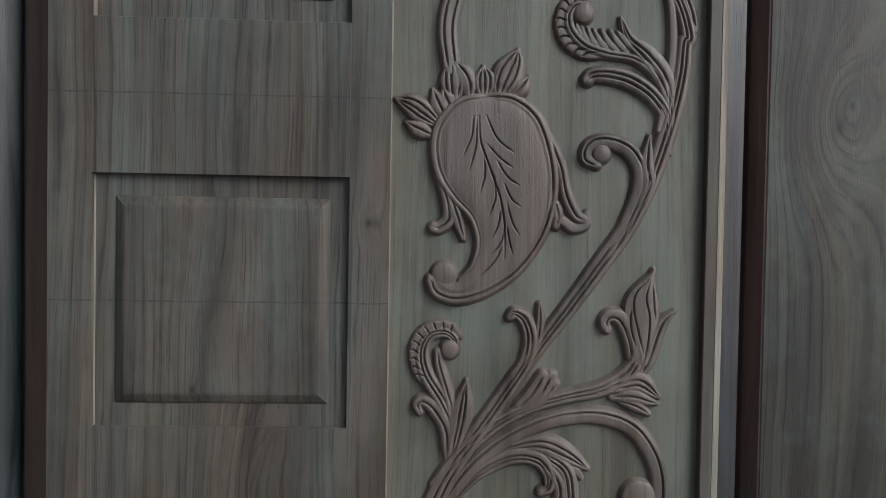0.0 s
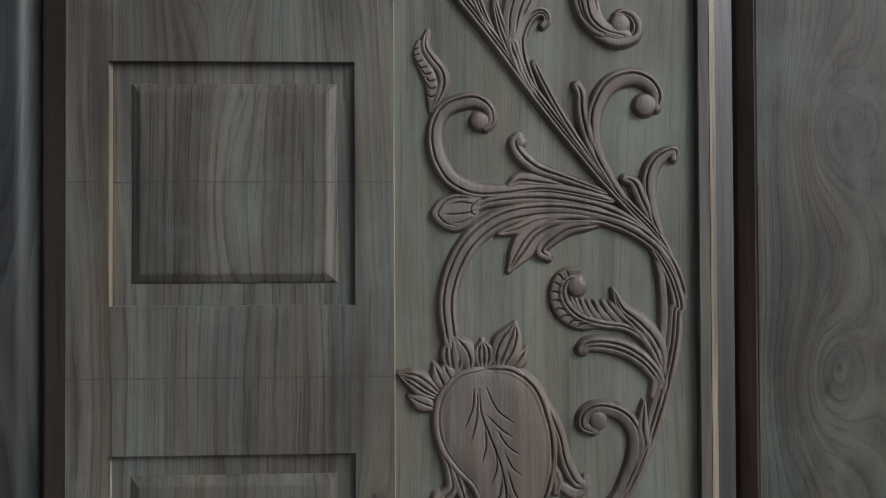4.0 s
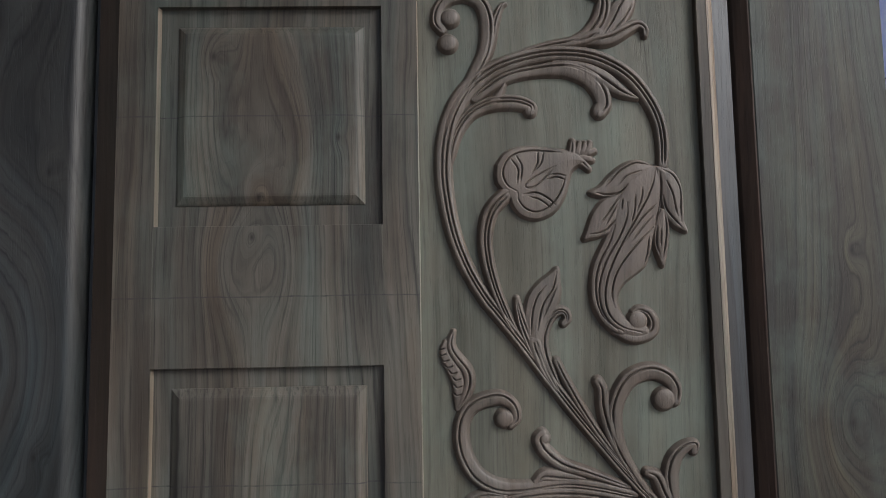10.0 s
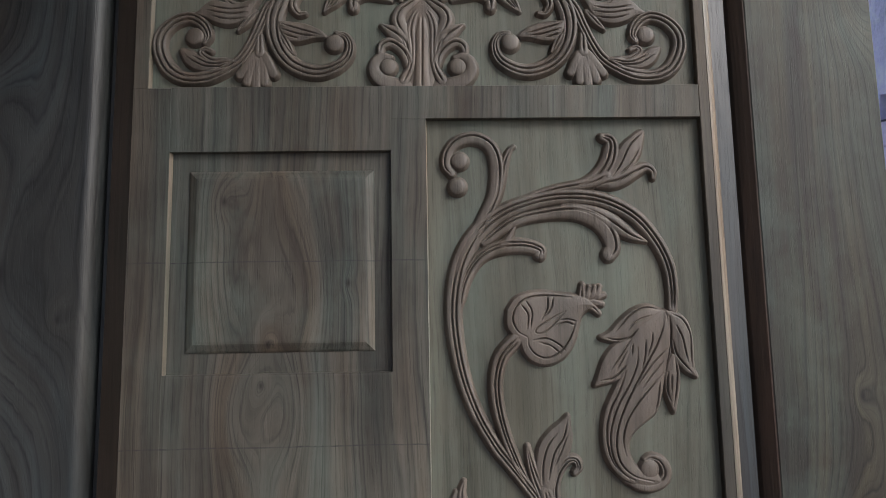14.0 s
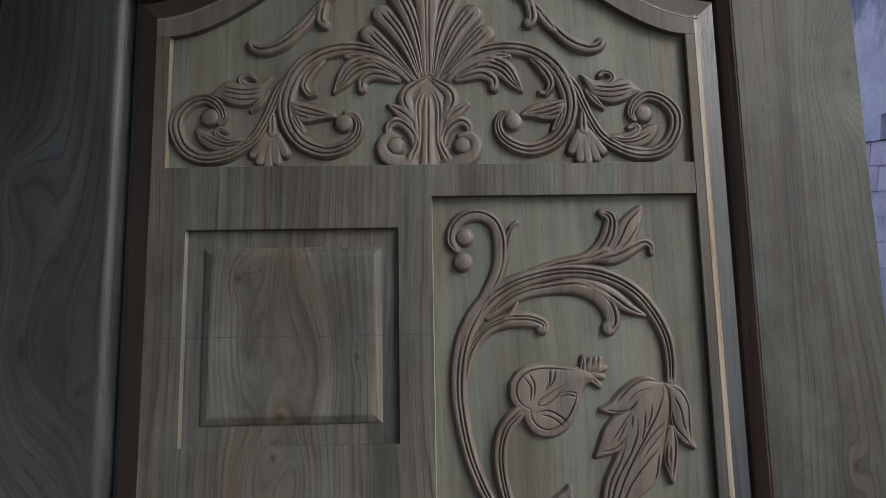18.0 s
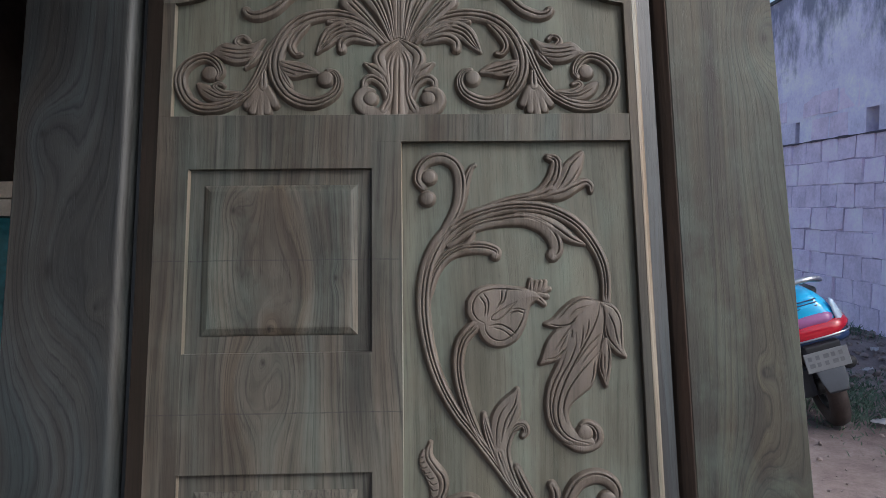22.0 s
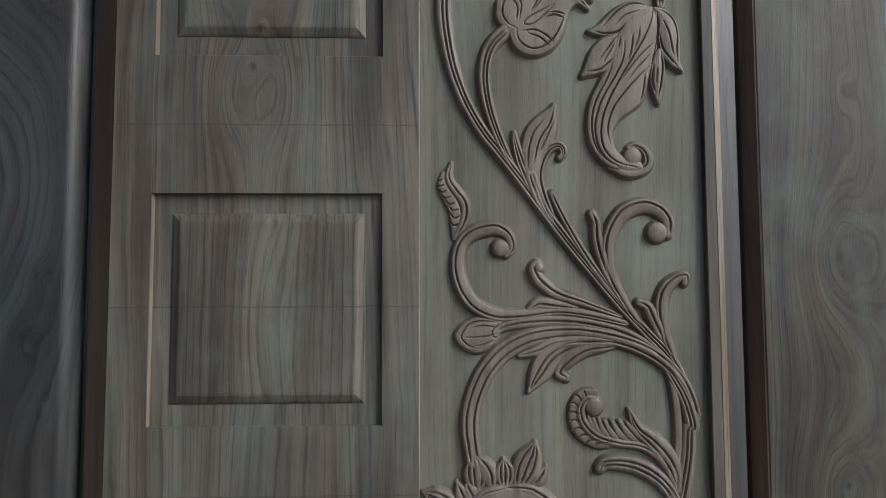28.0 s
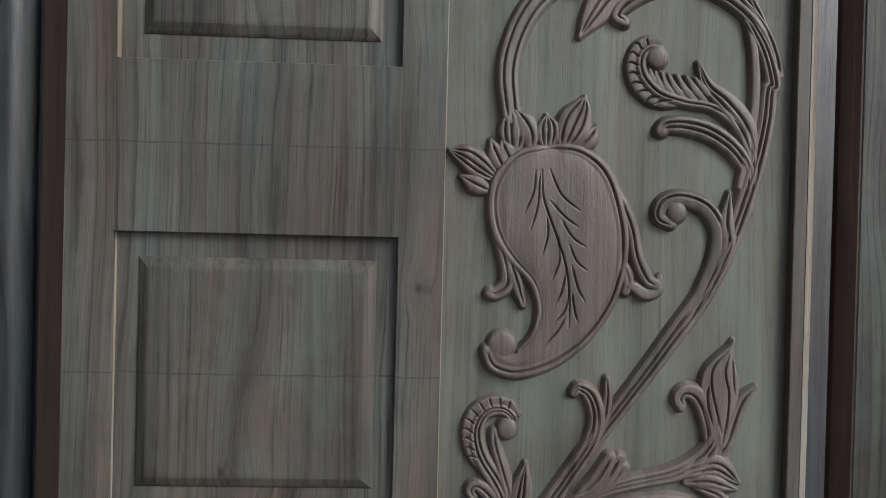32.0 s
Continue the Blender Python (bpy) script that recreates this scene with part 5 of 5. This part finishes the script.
# ---- the yard ----
def soil_material():
    m, t, p = nodes_of("yard_soil")
    co = t.nodes.new("ShaderNodeTexCoord").outputs["Object"]
    big, mid_n, fine = noise_at(t, co, 0.9, 4, 0.6), noise_at(t, co, 7.0, 6, 0.7), noise_at(t, co, 60.0, 4, 0.7)
    f = mathn(t, "ADD", mathn(t, "MULTIPLY", big, 0.4), mathn(t, "ADD", mathn(t, "MULTIPLY", mid_n, 0.4), mathn(t, "MULTIPLY", fine, 0.2)))
    col = ramp(t, f, ((0.36, (0.10, 0.073, 0.068)), (0.5, (0.175, 0.140, 0.130)), (0.62, (0.25, 0.215, 0.20))))
    t.links.new(col, p.inputs["Base Color"])
    p.inputs["Roughness"].default_value = 0.95
    b = nd(t, "ShaderNodeBump", Strength=0.8, Distance=0.03)
    t.links.new(f, b.inputs["Height"])
    t.links.new(b.outputs[0], p.inputs["Normal"])
    return m


soil = soil_material()
bm = bmesh.new()
lines = [-400, -60, -15, -5] + [-4 + 0.16 * i for i in range(0, 126)] + [20, 60, 400]
cols = [[bm.verts.new((x, y, 0.0)) for y in lines] for x in [-400, -60, -12, -2] + [0.16 * i for i in range(4, 33)] + [8, 15, 60, 400]]
for a, b in zip(cols, cols[1:]):
    for i in range(len(lines) - 1):
        bm.faces.new((a[i], b[i], b[i + 1], a[i + 1]))
for v in bm.verts:
    if 0.9 < v.co.x < 5.2 and 0.5 < v.co.y < 15:
        v.co.z = 0.03 * noise.noise(v.co * 1.1) + 0.02 * noise.noise(v.co * 3.7) - 0.01
ground = tagged(part("ground", bm, soil, smooth=True), "bare trodden earth with scattered stones", "ground", kind="structure")


def lilac(name, tint, stain):
    """Lime-washed concrete: lilac wash, worn patches, and grey streaks that run down from the wall's top."""
    m, t, p = nodes_of(name)
    geo = t.nodes.new("ShaderNodeNewGeometry").outputs["Position"]
    info = t.nodes.new("ShaderNodeObjectInfo").outputs["Random"]
    n1, n2 = noise_at(t, geo, 2.2, 6, 0.65), noise_at(t, geo, 24.0, 5, 0.7)
    f = mathn(t, "ADD", mathn(t, "MULTIPLY", n1, 0.6), mathn(t, "ADD", mathn(t, "MULTIPLY", n2, 0.3), mathn(t, "MULTIPLY", info, 0.1)))
    col = ramp(t, f, ((0.36, tuple(c * 0.72 for c in tint)), (0.52, tint), (0.68, tuple(min(1, c * 1.25) for c in tint))))
    streak = noise_at(t, mapping(t, geo, (2.4, 2.4, 1.1)), 1.5, 6, 0.7)
    sep = t.nodes.new("ShaderNodeSeparateXYZ")
    t.links.new(geo, sep.inputs[0])
    high = mathn(t, "MULTIPLY", mathn(t, "SUBTRACT", sep.outputs[2], 3.0), 0.75, True)
    grime = mathn(t, "MULTIPLY", mathn(t, "SUBTRACT", mathn(t, "ADD", streak, mathn(t, "MULTIPLY", high, 0.30)), 0.60), 5.0, True)
    col = mix(t, mathn(t, "MULTIPLY", grime, stain), col, (0.16, 0.18, 0.26))
    t.links.new(col, p.inputs["Base Color"])
    p.inputs["Roughness"].default_value = 0.92
    b = nd(t, "ShaderNodeBump", Strength=0.7, Distance=0.012)
    t.links.new(mathn(t, "ADD", mathn(t, "MULTIPLY", n2, 0.7), mathn(t, "MULTIPLY", n1, 0.5)), b.inputs["Height"])
    t.links.new(b.outputs[0], p.inputs["Normal"])
    return m


lilac_block = lilac("lilac_block", (0.90, 0.77, 0.94), 0.5)
lilac_plaster = lilac("lilac_plaster", (0.84, 0.79, 0.97), 0.8)
mortar = plain("mortar", (0.60, 0.51, 0.68), 0.95, scale=9.0, bump=0.01)
WALL_X, SEAM, HOLE_T, WALL_TOP = 5.15, 2.28, 2.57, 4.35
HOLES = ((6.79, 7.02), (8.43, 8.54))
alley_wall = tagged(new("wall_alley"), "lilac-washed block wall with worn plaster and two vent holes", "wall", kind="structure")


def slab(name, y0, y1, z0, z1, x0, material):
    bm = block(x0, WALL_X + 0.26, y0, y1, z0, z1)
    return part(name, bm, material, alley_wall)


slab("wall_core", 1.5, 16, 0, SEAM, WALL_X + 0.022, mortar)
edges = [1.5] + [e for h in HOLES for e in h] + [16]
for y0, y1 in zip(edges[::2], edges[1::2]):
    slab("wall_core", y0, y1, SEAM, HOLE_T, WALL_X + 0.006, lilac_plaster)
bm = block(WALL_X + 0.004, WALL_X + 0.26, 1.5, 16, HOLE_T, WALL_TOP)
part("plastered_top", bm, lilac_plaster, alley_wall, "plastered upper wall streaked with grey stains")
part("coping", block(WALL_X - 0.02, WALL_X + 0.28, 1.5, 16, WALL_TOP, WALL_TOP + 0.05, 0.01), plain("stained_coping", (0.07, 0.085, 0.10), 0.9, spot=0.5), alley_wall, "dark mossy coping")
# dark sheet whose colour stands for the shade inside the holes
part("hole_back", block(WALL_X + 0.27, WALL_X + 0.30, 1.5, 16, 0, WALL_TOP), plain("hole_shade", (0.05, 0.045, 0.045), 0.95), alley_wall)
BW, BH = 0.355, 0.29
shapes = []
for k in range(6):
    rnd = random.Random(k)
    bm = block(0, 0.045, 0.005, BW - 0.006, 0.005, BH - 0.006, 0.008, 1)
    for v in bm.verts:
        v.co += Vector((rnd.uniform(-0.008, 0.006), rnd.uniform(-0.016, 0.016), rnd.uniform(-0.014, 0.014)))
    me = bpy.data.meshes.new("block")
    bm.to_mesh(me)
    bm.free()
    me.materials.append(lilac_block)
    shapes.append(me)
rnd = random.Random(5)
for row in range(8):
    for col in range(16):
        ob = new("block", rnd.choice(shapes))
        ob.parent = alley_wall
        ob.location = (WALL_X + rnd.uniform(-0.004, 0.016), 4.9 + col * BW + (row % 2) * 0.16 + rnd.uniform(-0.01, 0.01), -0.04 + row * BH)
for row, z in enumerate((SEAM, 2.60)):
    for col in range(15):
        y = 4.95 + col * 0.40 + (row % 2) * 0.2
        if any(y < b + 0.02 and y + 0.40 > a - 0.02 for a, b in HOLES):
            continue
        ob = new("block", rnd.choice(shapes))
        ob.parent = alley_wall
        ob.location, ob.scale = (WALL_X - 0.001 + rnd.uniform(0, 0.005), y, z), (1, 1.12, 1)

# solid dark strip along the seam; its colour is the joint's shade
bm = bmesh.new()
rows = []
for k in range(261):
    y = 1.5 + k * 0.055
    mid_z = SEAM - 0.004 + 0.012 * noise.noise((y * 2.1, 3.0, 0)) + 0.006 * noise.noise((y * 9.0, 1.0, 0))
    half = max(0.002, 0.010 + 0.012 * noise.noise((y * 3.3, 7.0, 0)))
    rows.append([bm.verts.new((WALL_X - 0.010, y, mid_z - half)), bm.verts.new((WALL_X - 0.010, y, mid_z + half)), bm.verts.new((WALL_X + 0.05, y, mid_z + half)), bm.verts.new((WALL_X + 0.05, y, mid_z - half))])
for a, b in zip(rows, rows[1:]):
    for k in range(4):
        bm.faces.new((a[k], a[(k + 1) % 4], b[(k + 1) % 4], b[k]))
part("joint_shade_strip", bm, plain("joint_shade", (0.10, 0.085, 0.11), 0.95), alley_wall, "ragged dark strip for the shade of an open joint below the plaster")

# stones and rubbish on the earth
def pebble(k):
    rnd = random.Random(100 + k)
    bm = bmesh.new()
    bmesh.ops.create_icosphere(bm, subdivisions=1, radius=1)
    for v in bm.verts:
        v.co = Vector((v.co.x * 1.2, v.co.y, v.co.z * 0.6)) * rnd.uniform(0.75, 1.2)
    return bm


stone_mat = plain("stone", (0.22, 0.185, 0.17), 0.9, spot=0.4, scale=20)
rnd = random.Random(8)
protos = []
for k in range(5):
    bm = pebble(k)
    bm.verts.index_update()
    protos.append(([v.co.copy() for v in bm.verts], [[v.index for v in f.verts] for f in bm.faces]))
    bm.free()
verts, faces = [], []
for k in range(1500):
    x, y, s = rnd.uniform(1.4, 5.0), rnd.uniform(1.5, 11), abs(rnd.gauss(0, 0.014)) + 0.006
    near_wall = math.exp(-(5.1 - x) * 1.2)
    s *= (1 + 0.7 * near_wall * rnd.random()) * (0.5 if y < 3.6 else 1)
    vs, fs = rnd.choice(protos)
    turn = Euler((rnd.random(), rnd.random(), rnd.random() * 6)).to_matrix()
    base = len(verts)
    verts += [turn @ v * s + Vector((x, y, s * 0.25)) for v in vs]
    faces += [[i + base for i in f] for f in fs]
me = bpy.data.meshes.new("pebbles")
me.from_pydata(verts, [], faces)
me.materials.append(stone_mat)
tagged(new("pebbles", me), "loose grey pebbles and rubble on the earth", "pebbles", kind="stuff")

litter_mat = plain("pale_litter", (0.40, 0.40, 0.40), 0.7)
for x, y, s, a in ((3.05, 3.52, 0.07, 0.3), (4.3, 5.1, 0.10, 1.2), (4.0, 4.55, 0.12, 2.0), (3.85, 4.9, 0.06, 0.5), (4.45, 5.7, 0.07, 0.9), (3.9, 5.6, 0.08, 2.5)):
    bm = bmesh.new()
    bmesh.ops.create_grid(bm, x_segments=6, y_segments=4, size=1)
    for v in bm.verts:
        v.co = Vector((v.co.x * s, v.co.y * s * 0.5, 0.02 + s * 0.35 * noise.noise(v.co * 1.7 + Vector((x, y, 0)))))
    bmesh.ops.solidify(bm, geom=bm.faces[:], thickness=0.003)
    ob = tagged(part("litter_scrap", bm, litter_mat, smooth=True), "crumpled pale scrap of litter on the earth", "litter", group="litter in the yard")
    ob.matrix_basis = pose(x, y, 0.015, 0, 0, math.degrees(a))

grass_mat = plain("grass", (0.09, 0.15, 0.10), 0.8, spot=0.5, scale=6)
verts, faces = [], []
for k in range(4800):
    if k < 4000:
        x, y = rnd.gauss(3.25, 0.35), rnd.gauss(4.2, 0.50)
    else:
        x, y = rnd.gauss(4.85, 0.12), rnd.gauss(7.3, 0.45)
    hgt, a, w = rnd.uniform(0.010, 0.038) * (2.2 if k > 4000 else 1), rnd.uniform(0, 6.28), rnd.uniform(0.003, 0.006)
    lean_x, lean_y = rnd.gauss(0, 0.03), rnd.gauss(0, 0.03)
    dx, dy = math.cos(a) * w, math.sin(a) * w
    b = len(verts)
    verts += [(x - dx, y - dy, -0.01), (x + dx, y + dy, -0.01), (x + dx * 0.7 + lean_x * 0.5, y + dy * 0.7 + lean_y * 0.5, hgt * 0.6), (x - dx * 0.7 + lean_x * 0.5, y - dy * 0.7 + lean_y * 0.5, hgt * 0.6), (x + lean_x, y + lean_y, hgt)]
    faces += [(b, b + 1, b + 2, b + 3), (b + 3, b + 2, b + 4)]
me = bpy.data.meshes.new("grass")
me.from_pydata(verts, [], faces)
me.materials.append(grass_mat)
tagged(new("grass", me), "sparse dark grass tufts in the yard", "grass", kind="stuff")

# ---- the scooter ----
def loft(sections, caps=True):
    bm = bmesh.new()
    rows = [[bm.verts.new(c) for c in s] for s in sections]
    k = len(rows[0])
    for a, b in zip(rows, rows[1:]):
        for i in range(k):
            bm.faces.new((a[i], a[(i + 1) % k], b[(i + 1) % k], b[i]))
    if caps:
        bm.faces.new(rows[0][::-1])
        bm.faces.new(rows[-1])
    return bm


def oval(y, cx, cz, rx, rz, n=20, power=0.75):
    pts = []
    for i in range(n):
        a = 2 * math.pi * i / n
        c, s = math.cos(a), math.sin(a)
        pts.append((cx + rx * math.copysign(abs(c) ** power, c), y, cz + rz * math.copysign(abs(s) ** power, s)))
    return pts


def cowl(y, cz, rx, rz, n=24):
    """A section of the tail: broad at the bottom, narrow and round at the top."""
    pts = []
    for i in range(n):
        a = 2 * math.pi * i / n
        c, s = math.cos(a), math.sin(a)
        wide = 0.74 - 0.30 * s
        pts.append((rx * wide * math.copysign(abs(c) ** 0.7, c), y, cz + rz * math.copysign(abs(s) ** 0.85, s)))
    return pts


def tube(points, r, n=8):
    line = [Vector(p) for p in spline(points, 6)]
    sections = []
    for i, p in enumerate(line):
        d = (line[min(i + 1, len(line) - 1)] - line[max(i - 1, 0)]).normalized()
        u = d.cross(Vector((0.3, 0.2, 1))).normalized()
        w = d.cross(u)
        sections.append([p + r * (math.cos(6.2832 * k / n) * u + math.sin(6.2832 * k / n) * w) for k in range(n)])
    return loft(sections)


def wheel_ring(r, rr, width, n=40):
    bm = bmesh.new()
    rows = []
    for i in range(n):
        a = 2 * math.pi * i / n
        rows.append([bm.verts.new((width * x, math.cos(a) * (r + rr * q), math.sin(a) * (r + rr * q))) for x, q in ((-0.8, -1), (-1, 0), (-0.75, 0.75), (0, 1), (0.75, 0.75), (1, 0), (0.8, -1))])
    for i in range(n):
        a, b = rows[i], rows[(i + 1) % n]
        for k in range(7):
            bm.faces.new((a[k], a[(k + 1) % 7], b[(k + 1) % 7], b[k]))
    return bm


blue_paint = plain("blue_paint", (0.03, 0.50, 0.88), 0.22, spot=0.08, coat=0.6)
# red lens turned mauve: the reflection on it is part of the colour
reflecting_lens = plain("red_lens_with_reflection", (0.34, 0.12, 0.30), 0.3, spot=0.1, coat=0.5)
navy_paint = plain("navy_paint", (0.02, 0.05, 0.14), 0.3, spot=0.1, coat=0.5)
red_lens = plain("red_lens", (0.52, 0.012, 0.03), 0.2, spot=0.1, coat=0.6)
clear_lens = plain("clear_lens", (0.55, 0.72, 0.86), 0.12, spot=0.05, coat=0.8)
black_plastic = plain("black_plastic", (0.02, 0.022, 0.026), 0.5, spot=0.2)
grey_plastic = plain("grey_plastic", (0.06, 0.07, 0.085), 0.6, spot=0.2)
rubber = plain("tyre_rubber", (0.045, 0.034, 0.03), 0.9, spot=0.4)
silver = plain("silver_metal", (0.5, 0.53, 0.56), 0.35, metal=0.9, spot=0.1)
plate_mat = plain("plate_white", (0.20, 0.215, 0.23), 0.5, spot=0.12)
ink = plain("plate_ink", (0.13, 0.14, 0.155), 0.6)
S = thing("scooter", pose(2.74, 3.40, 0.0, 0, -18, -12) @ Matrix.Scale(1.07, 4), "parked blue and red motor scooter with a silver grab rail", "scooter")
part("rear_shell", loft([cowl(y, z, rx, rz) for y, z, rx, rz in ((-0.01, 0.735, 0.10, 0.06), (0.01, 0.74, 0.16, 0.11), (0.07, 0.75, 0.20, 0.145), (0.2, 0.745, 0.225, 0.165), (0.45, 0.70, 0.225, 0.18), (0.75, 0.63, 0.20, 0.16), (0.95, 0.50, 0.17, 0.12))]), blue_paint, S, "glossy blue rear shell", True)
part("side_skirt", loft([oval(y, 0, z, rx, rz) for y, z, rx, rz in ((0.0, 0.585, 0.12, 0.025), (0.05, 0.575, 0.20, 0.045), (0.2, 0.57, 0.232, 0.06), (0.5, 0.53, 0.235, 0.09), (0.85, 0.45, 0.20, 0.08))]), navy_paint, S, "dark blue lower skirt", True)
lamp = part("tail_lamp", loft([oval(y, 0, z, rx, rz) for y, z, rx, rz in ((-0.035, 0.645, 0.09, 0.030), (-0.020, 0.648, 0.155, 0.048), (0.04, 0.652, 0.210, 0.054), (0.14, 0.655, 0.232, 0.050), (0.22, 0.655, 0.236, 0.040))]), red_lens, S, "red tail lamp lens", True)
part("upper_tail_lens", loft([oval(y, 0, z, rx, rz) for y, z, rx, rz in ((-0.024, 0.705, 0.085, 0.030), (-0.008, 0.712, 0.118, 0.040), (0.03, 0.715, 0.135, 0.042))]), reflecting_lens, lamp, "red lens above the tail lamp, coloured mauve by a painted reflection", True)
for side in (-1, 1):
    part("indicator", loft([[(side * (x + u * w), y + abs(u) * 0.01, z + v * h) for u, v in ((-0.55, 1.0), (0.0, 0.75), (0.75, -0.1), (1.0, -0.8), (0.5, -1.0), (-0.2, -0.9), (-0.55, 0.1))] for y, x, z, w, h in ((0.002, 0.140, 0.730, 0.018, 0.068), (0.008, 0.145, 0.730, 0.026, 0.082), (0.05, 0.165, 0.728, 0.032, 0.086), (0.13, 0.182, 0.722, 0.026, 0.068))]), clear_lens, lamp, "clear indicator lens", True)
part("trim", tube([(-0.226, 0.16, 0.606), (-0.18, 0.01, 0.606), (0, -0.038, 0.610), (0.18, 0.01, 0.606), (0.226, 0.16, 0.606)], 0.005), silver, S)
part("grab_rail", tube([(-0.16, 0.42, 0.88), (-0.155, 0.14, 0.915), (-0.07, 0.03, 0.955), (0.07, 0.03, 0.955), (0.155, 0.14, 0.915), (0.16, 0.42, 0.88)], 0.017), silver, S, "silver grab rail", True)
part("seat", loft([oval(y, 0, z, rx, rz) for y, z, rx, rz in ((0.12, 0.84, 0.09, 0.03), (0.18, 0.85, 0.13, 0.045), (0.5, 0.83, 0.145, 0.06), (0.8, 0.79, 0.13, 0.06), (0.95, 0.78, 0.07, 0.04))]), black_plastic, S, "black padded seat", True)
for z in (0.795, 0.815, 0.835):
    part("vent_slot", block(-0.06, 0.06, -0.004, 0.03, z, z + 0.006, 0.002), navy_paint, S)
plate = part("number_plate", block(-0.125, 0.125, -0.075, -0.068, 0.425, 0.545, 0.004, 1), plate_mat, S, "worn white number plate")
for z in (0.455, 0.497):
    for k in range(5):
        wide = 0.022 + 0.010 * ((k * 7 + int(z * 100)) % 3 == 0)
        part("plate_bar", block(-0.106 + k * 0.044, -0.106 + wide + k * 0.044, -0.0765, -0.075, z, z + 0.026), ink, plate)
part("plate_bracket", block(-0.10, 0.10, -0.066, 0.04, 0.50, 0.58, 0.01), black_plastic, S)
part("reflector", block(-0.05, 0.05, -0.010, 0.02, 0.548, 0.580, 0.006), red_lens, S)
part("mudguard", loft([oval(y, 0, z, rx, rz) for y, z, rx, rz in ((-0.115, 0.30, 0.055, 0.008), (-0.10, 0.36, 0.075, 0.012), (-0.05, 0.46, 0.085, 0.016), (0.05, 0.56, 0.09, 0.02))]), grey_plastic, S, "grey plastic mudflap", True)
wheel = part("rear_wheel", wheel_ring(0.205, 0.055, 0.055), rubber, S, "muddy black tyre", True)
wheel.location = (0, 0.16, 0.262)
rim = part("rim", wheel_ring(0.13, 0.025, 0.035), black_plastic, wheel, "", True)
part("hub", loft([[(x, 0.05 * math.cos(a), 0.05 * math.sin(a)) for a in [0.4 * i for i in range(16)]] for x in (-0.05, 0.05)]), black_plastic, wheel)
for k in range(3):
    bm = block(-0.02, 0.02, 0.03, 0.14, -0.02, 0.02, 0.006)
    bmesh.ops.rotate(bm, verts=bm.verts, matrix=Matrix.Rotation(2.094 * k, 3, "X"))
    part("spoke", bm, grey_plastic, wheel)
part("silencer", tube([(0.15, 0.06, 0.40), (0.15, 0.3, 0.33), (0.15, 0.55, 0.26)], 0.042, 14), black_plastic, S, "dark exhaust silencer", True)
part("engine_case", block(-0.16, -0.06, 0.1, 0.55, 0.22, 0.40, 0.03), grey_plastic, S)
part("footboard", block(-0.19, 0.19, 0.85, 1.25, 0.27, 0.33, 0.02), black_plastic, S)
part("front_shield", loft([oval(y, 0, z, rx, rz) for y, z, rx, rz in ((1.22, 0.55, 0.20, 0.27), (1.30, 0.60, 0.21, 0.30), (1.36, 0.63, 0.12, 0.22))]), blue_paint, S, "glossy blue leg shield", True)
part("handlebar", tube([(-0.24, 1.18, 0.93), (-0.1, 1.24, 0.92), (0.1, 1.24, 0.92), (0.24, 1.18, 0.93)], 0.016), black_plastic, S)
part("headlamp_cowl", loft([oval(y, 0, 0.92, rx, rz) for y, rx, rz in ((1.17, 0.08, 0.05), (1.24, 0.13, 0.09), (1.33, 0.06, 0.05))]), blue_paint, S, "", True)
part("front_fork", tube([(0, 1.33, 0.6), (0, 1.42, 0.42), (0, 1.46, 0.27)], 0.035), black_plastic, S)
front = part("front_wheel", wheel_ring(0.205, 0.055, 0.05), rubber, S, "", True)
front.location = (0, 1.46, 0.262)
part("rim", wheel_ring(0.13, 0.025, 0.03), silver, front, "", True)
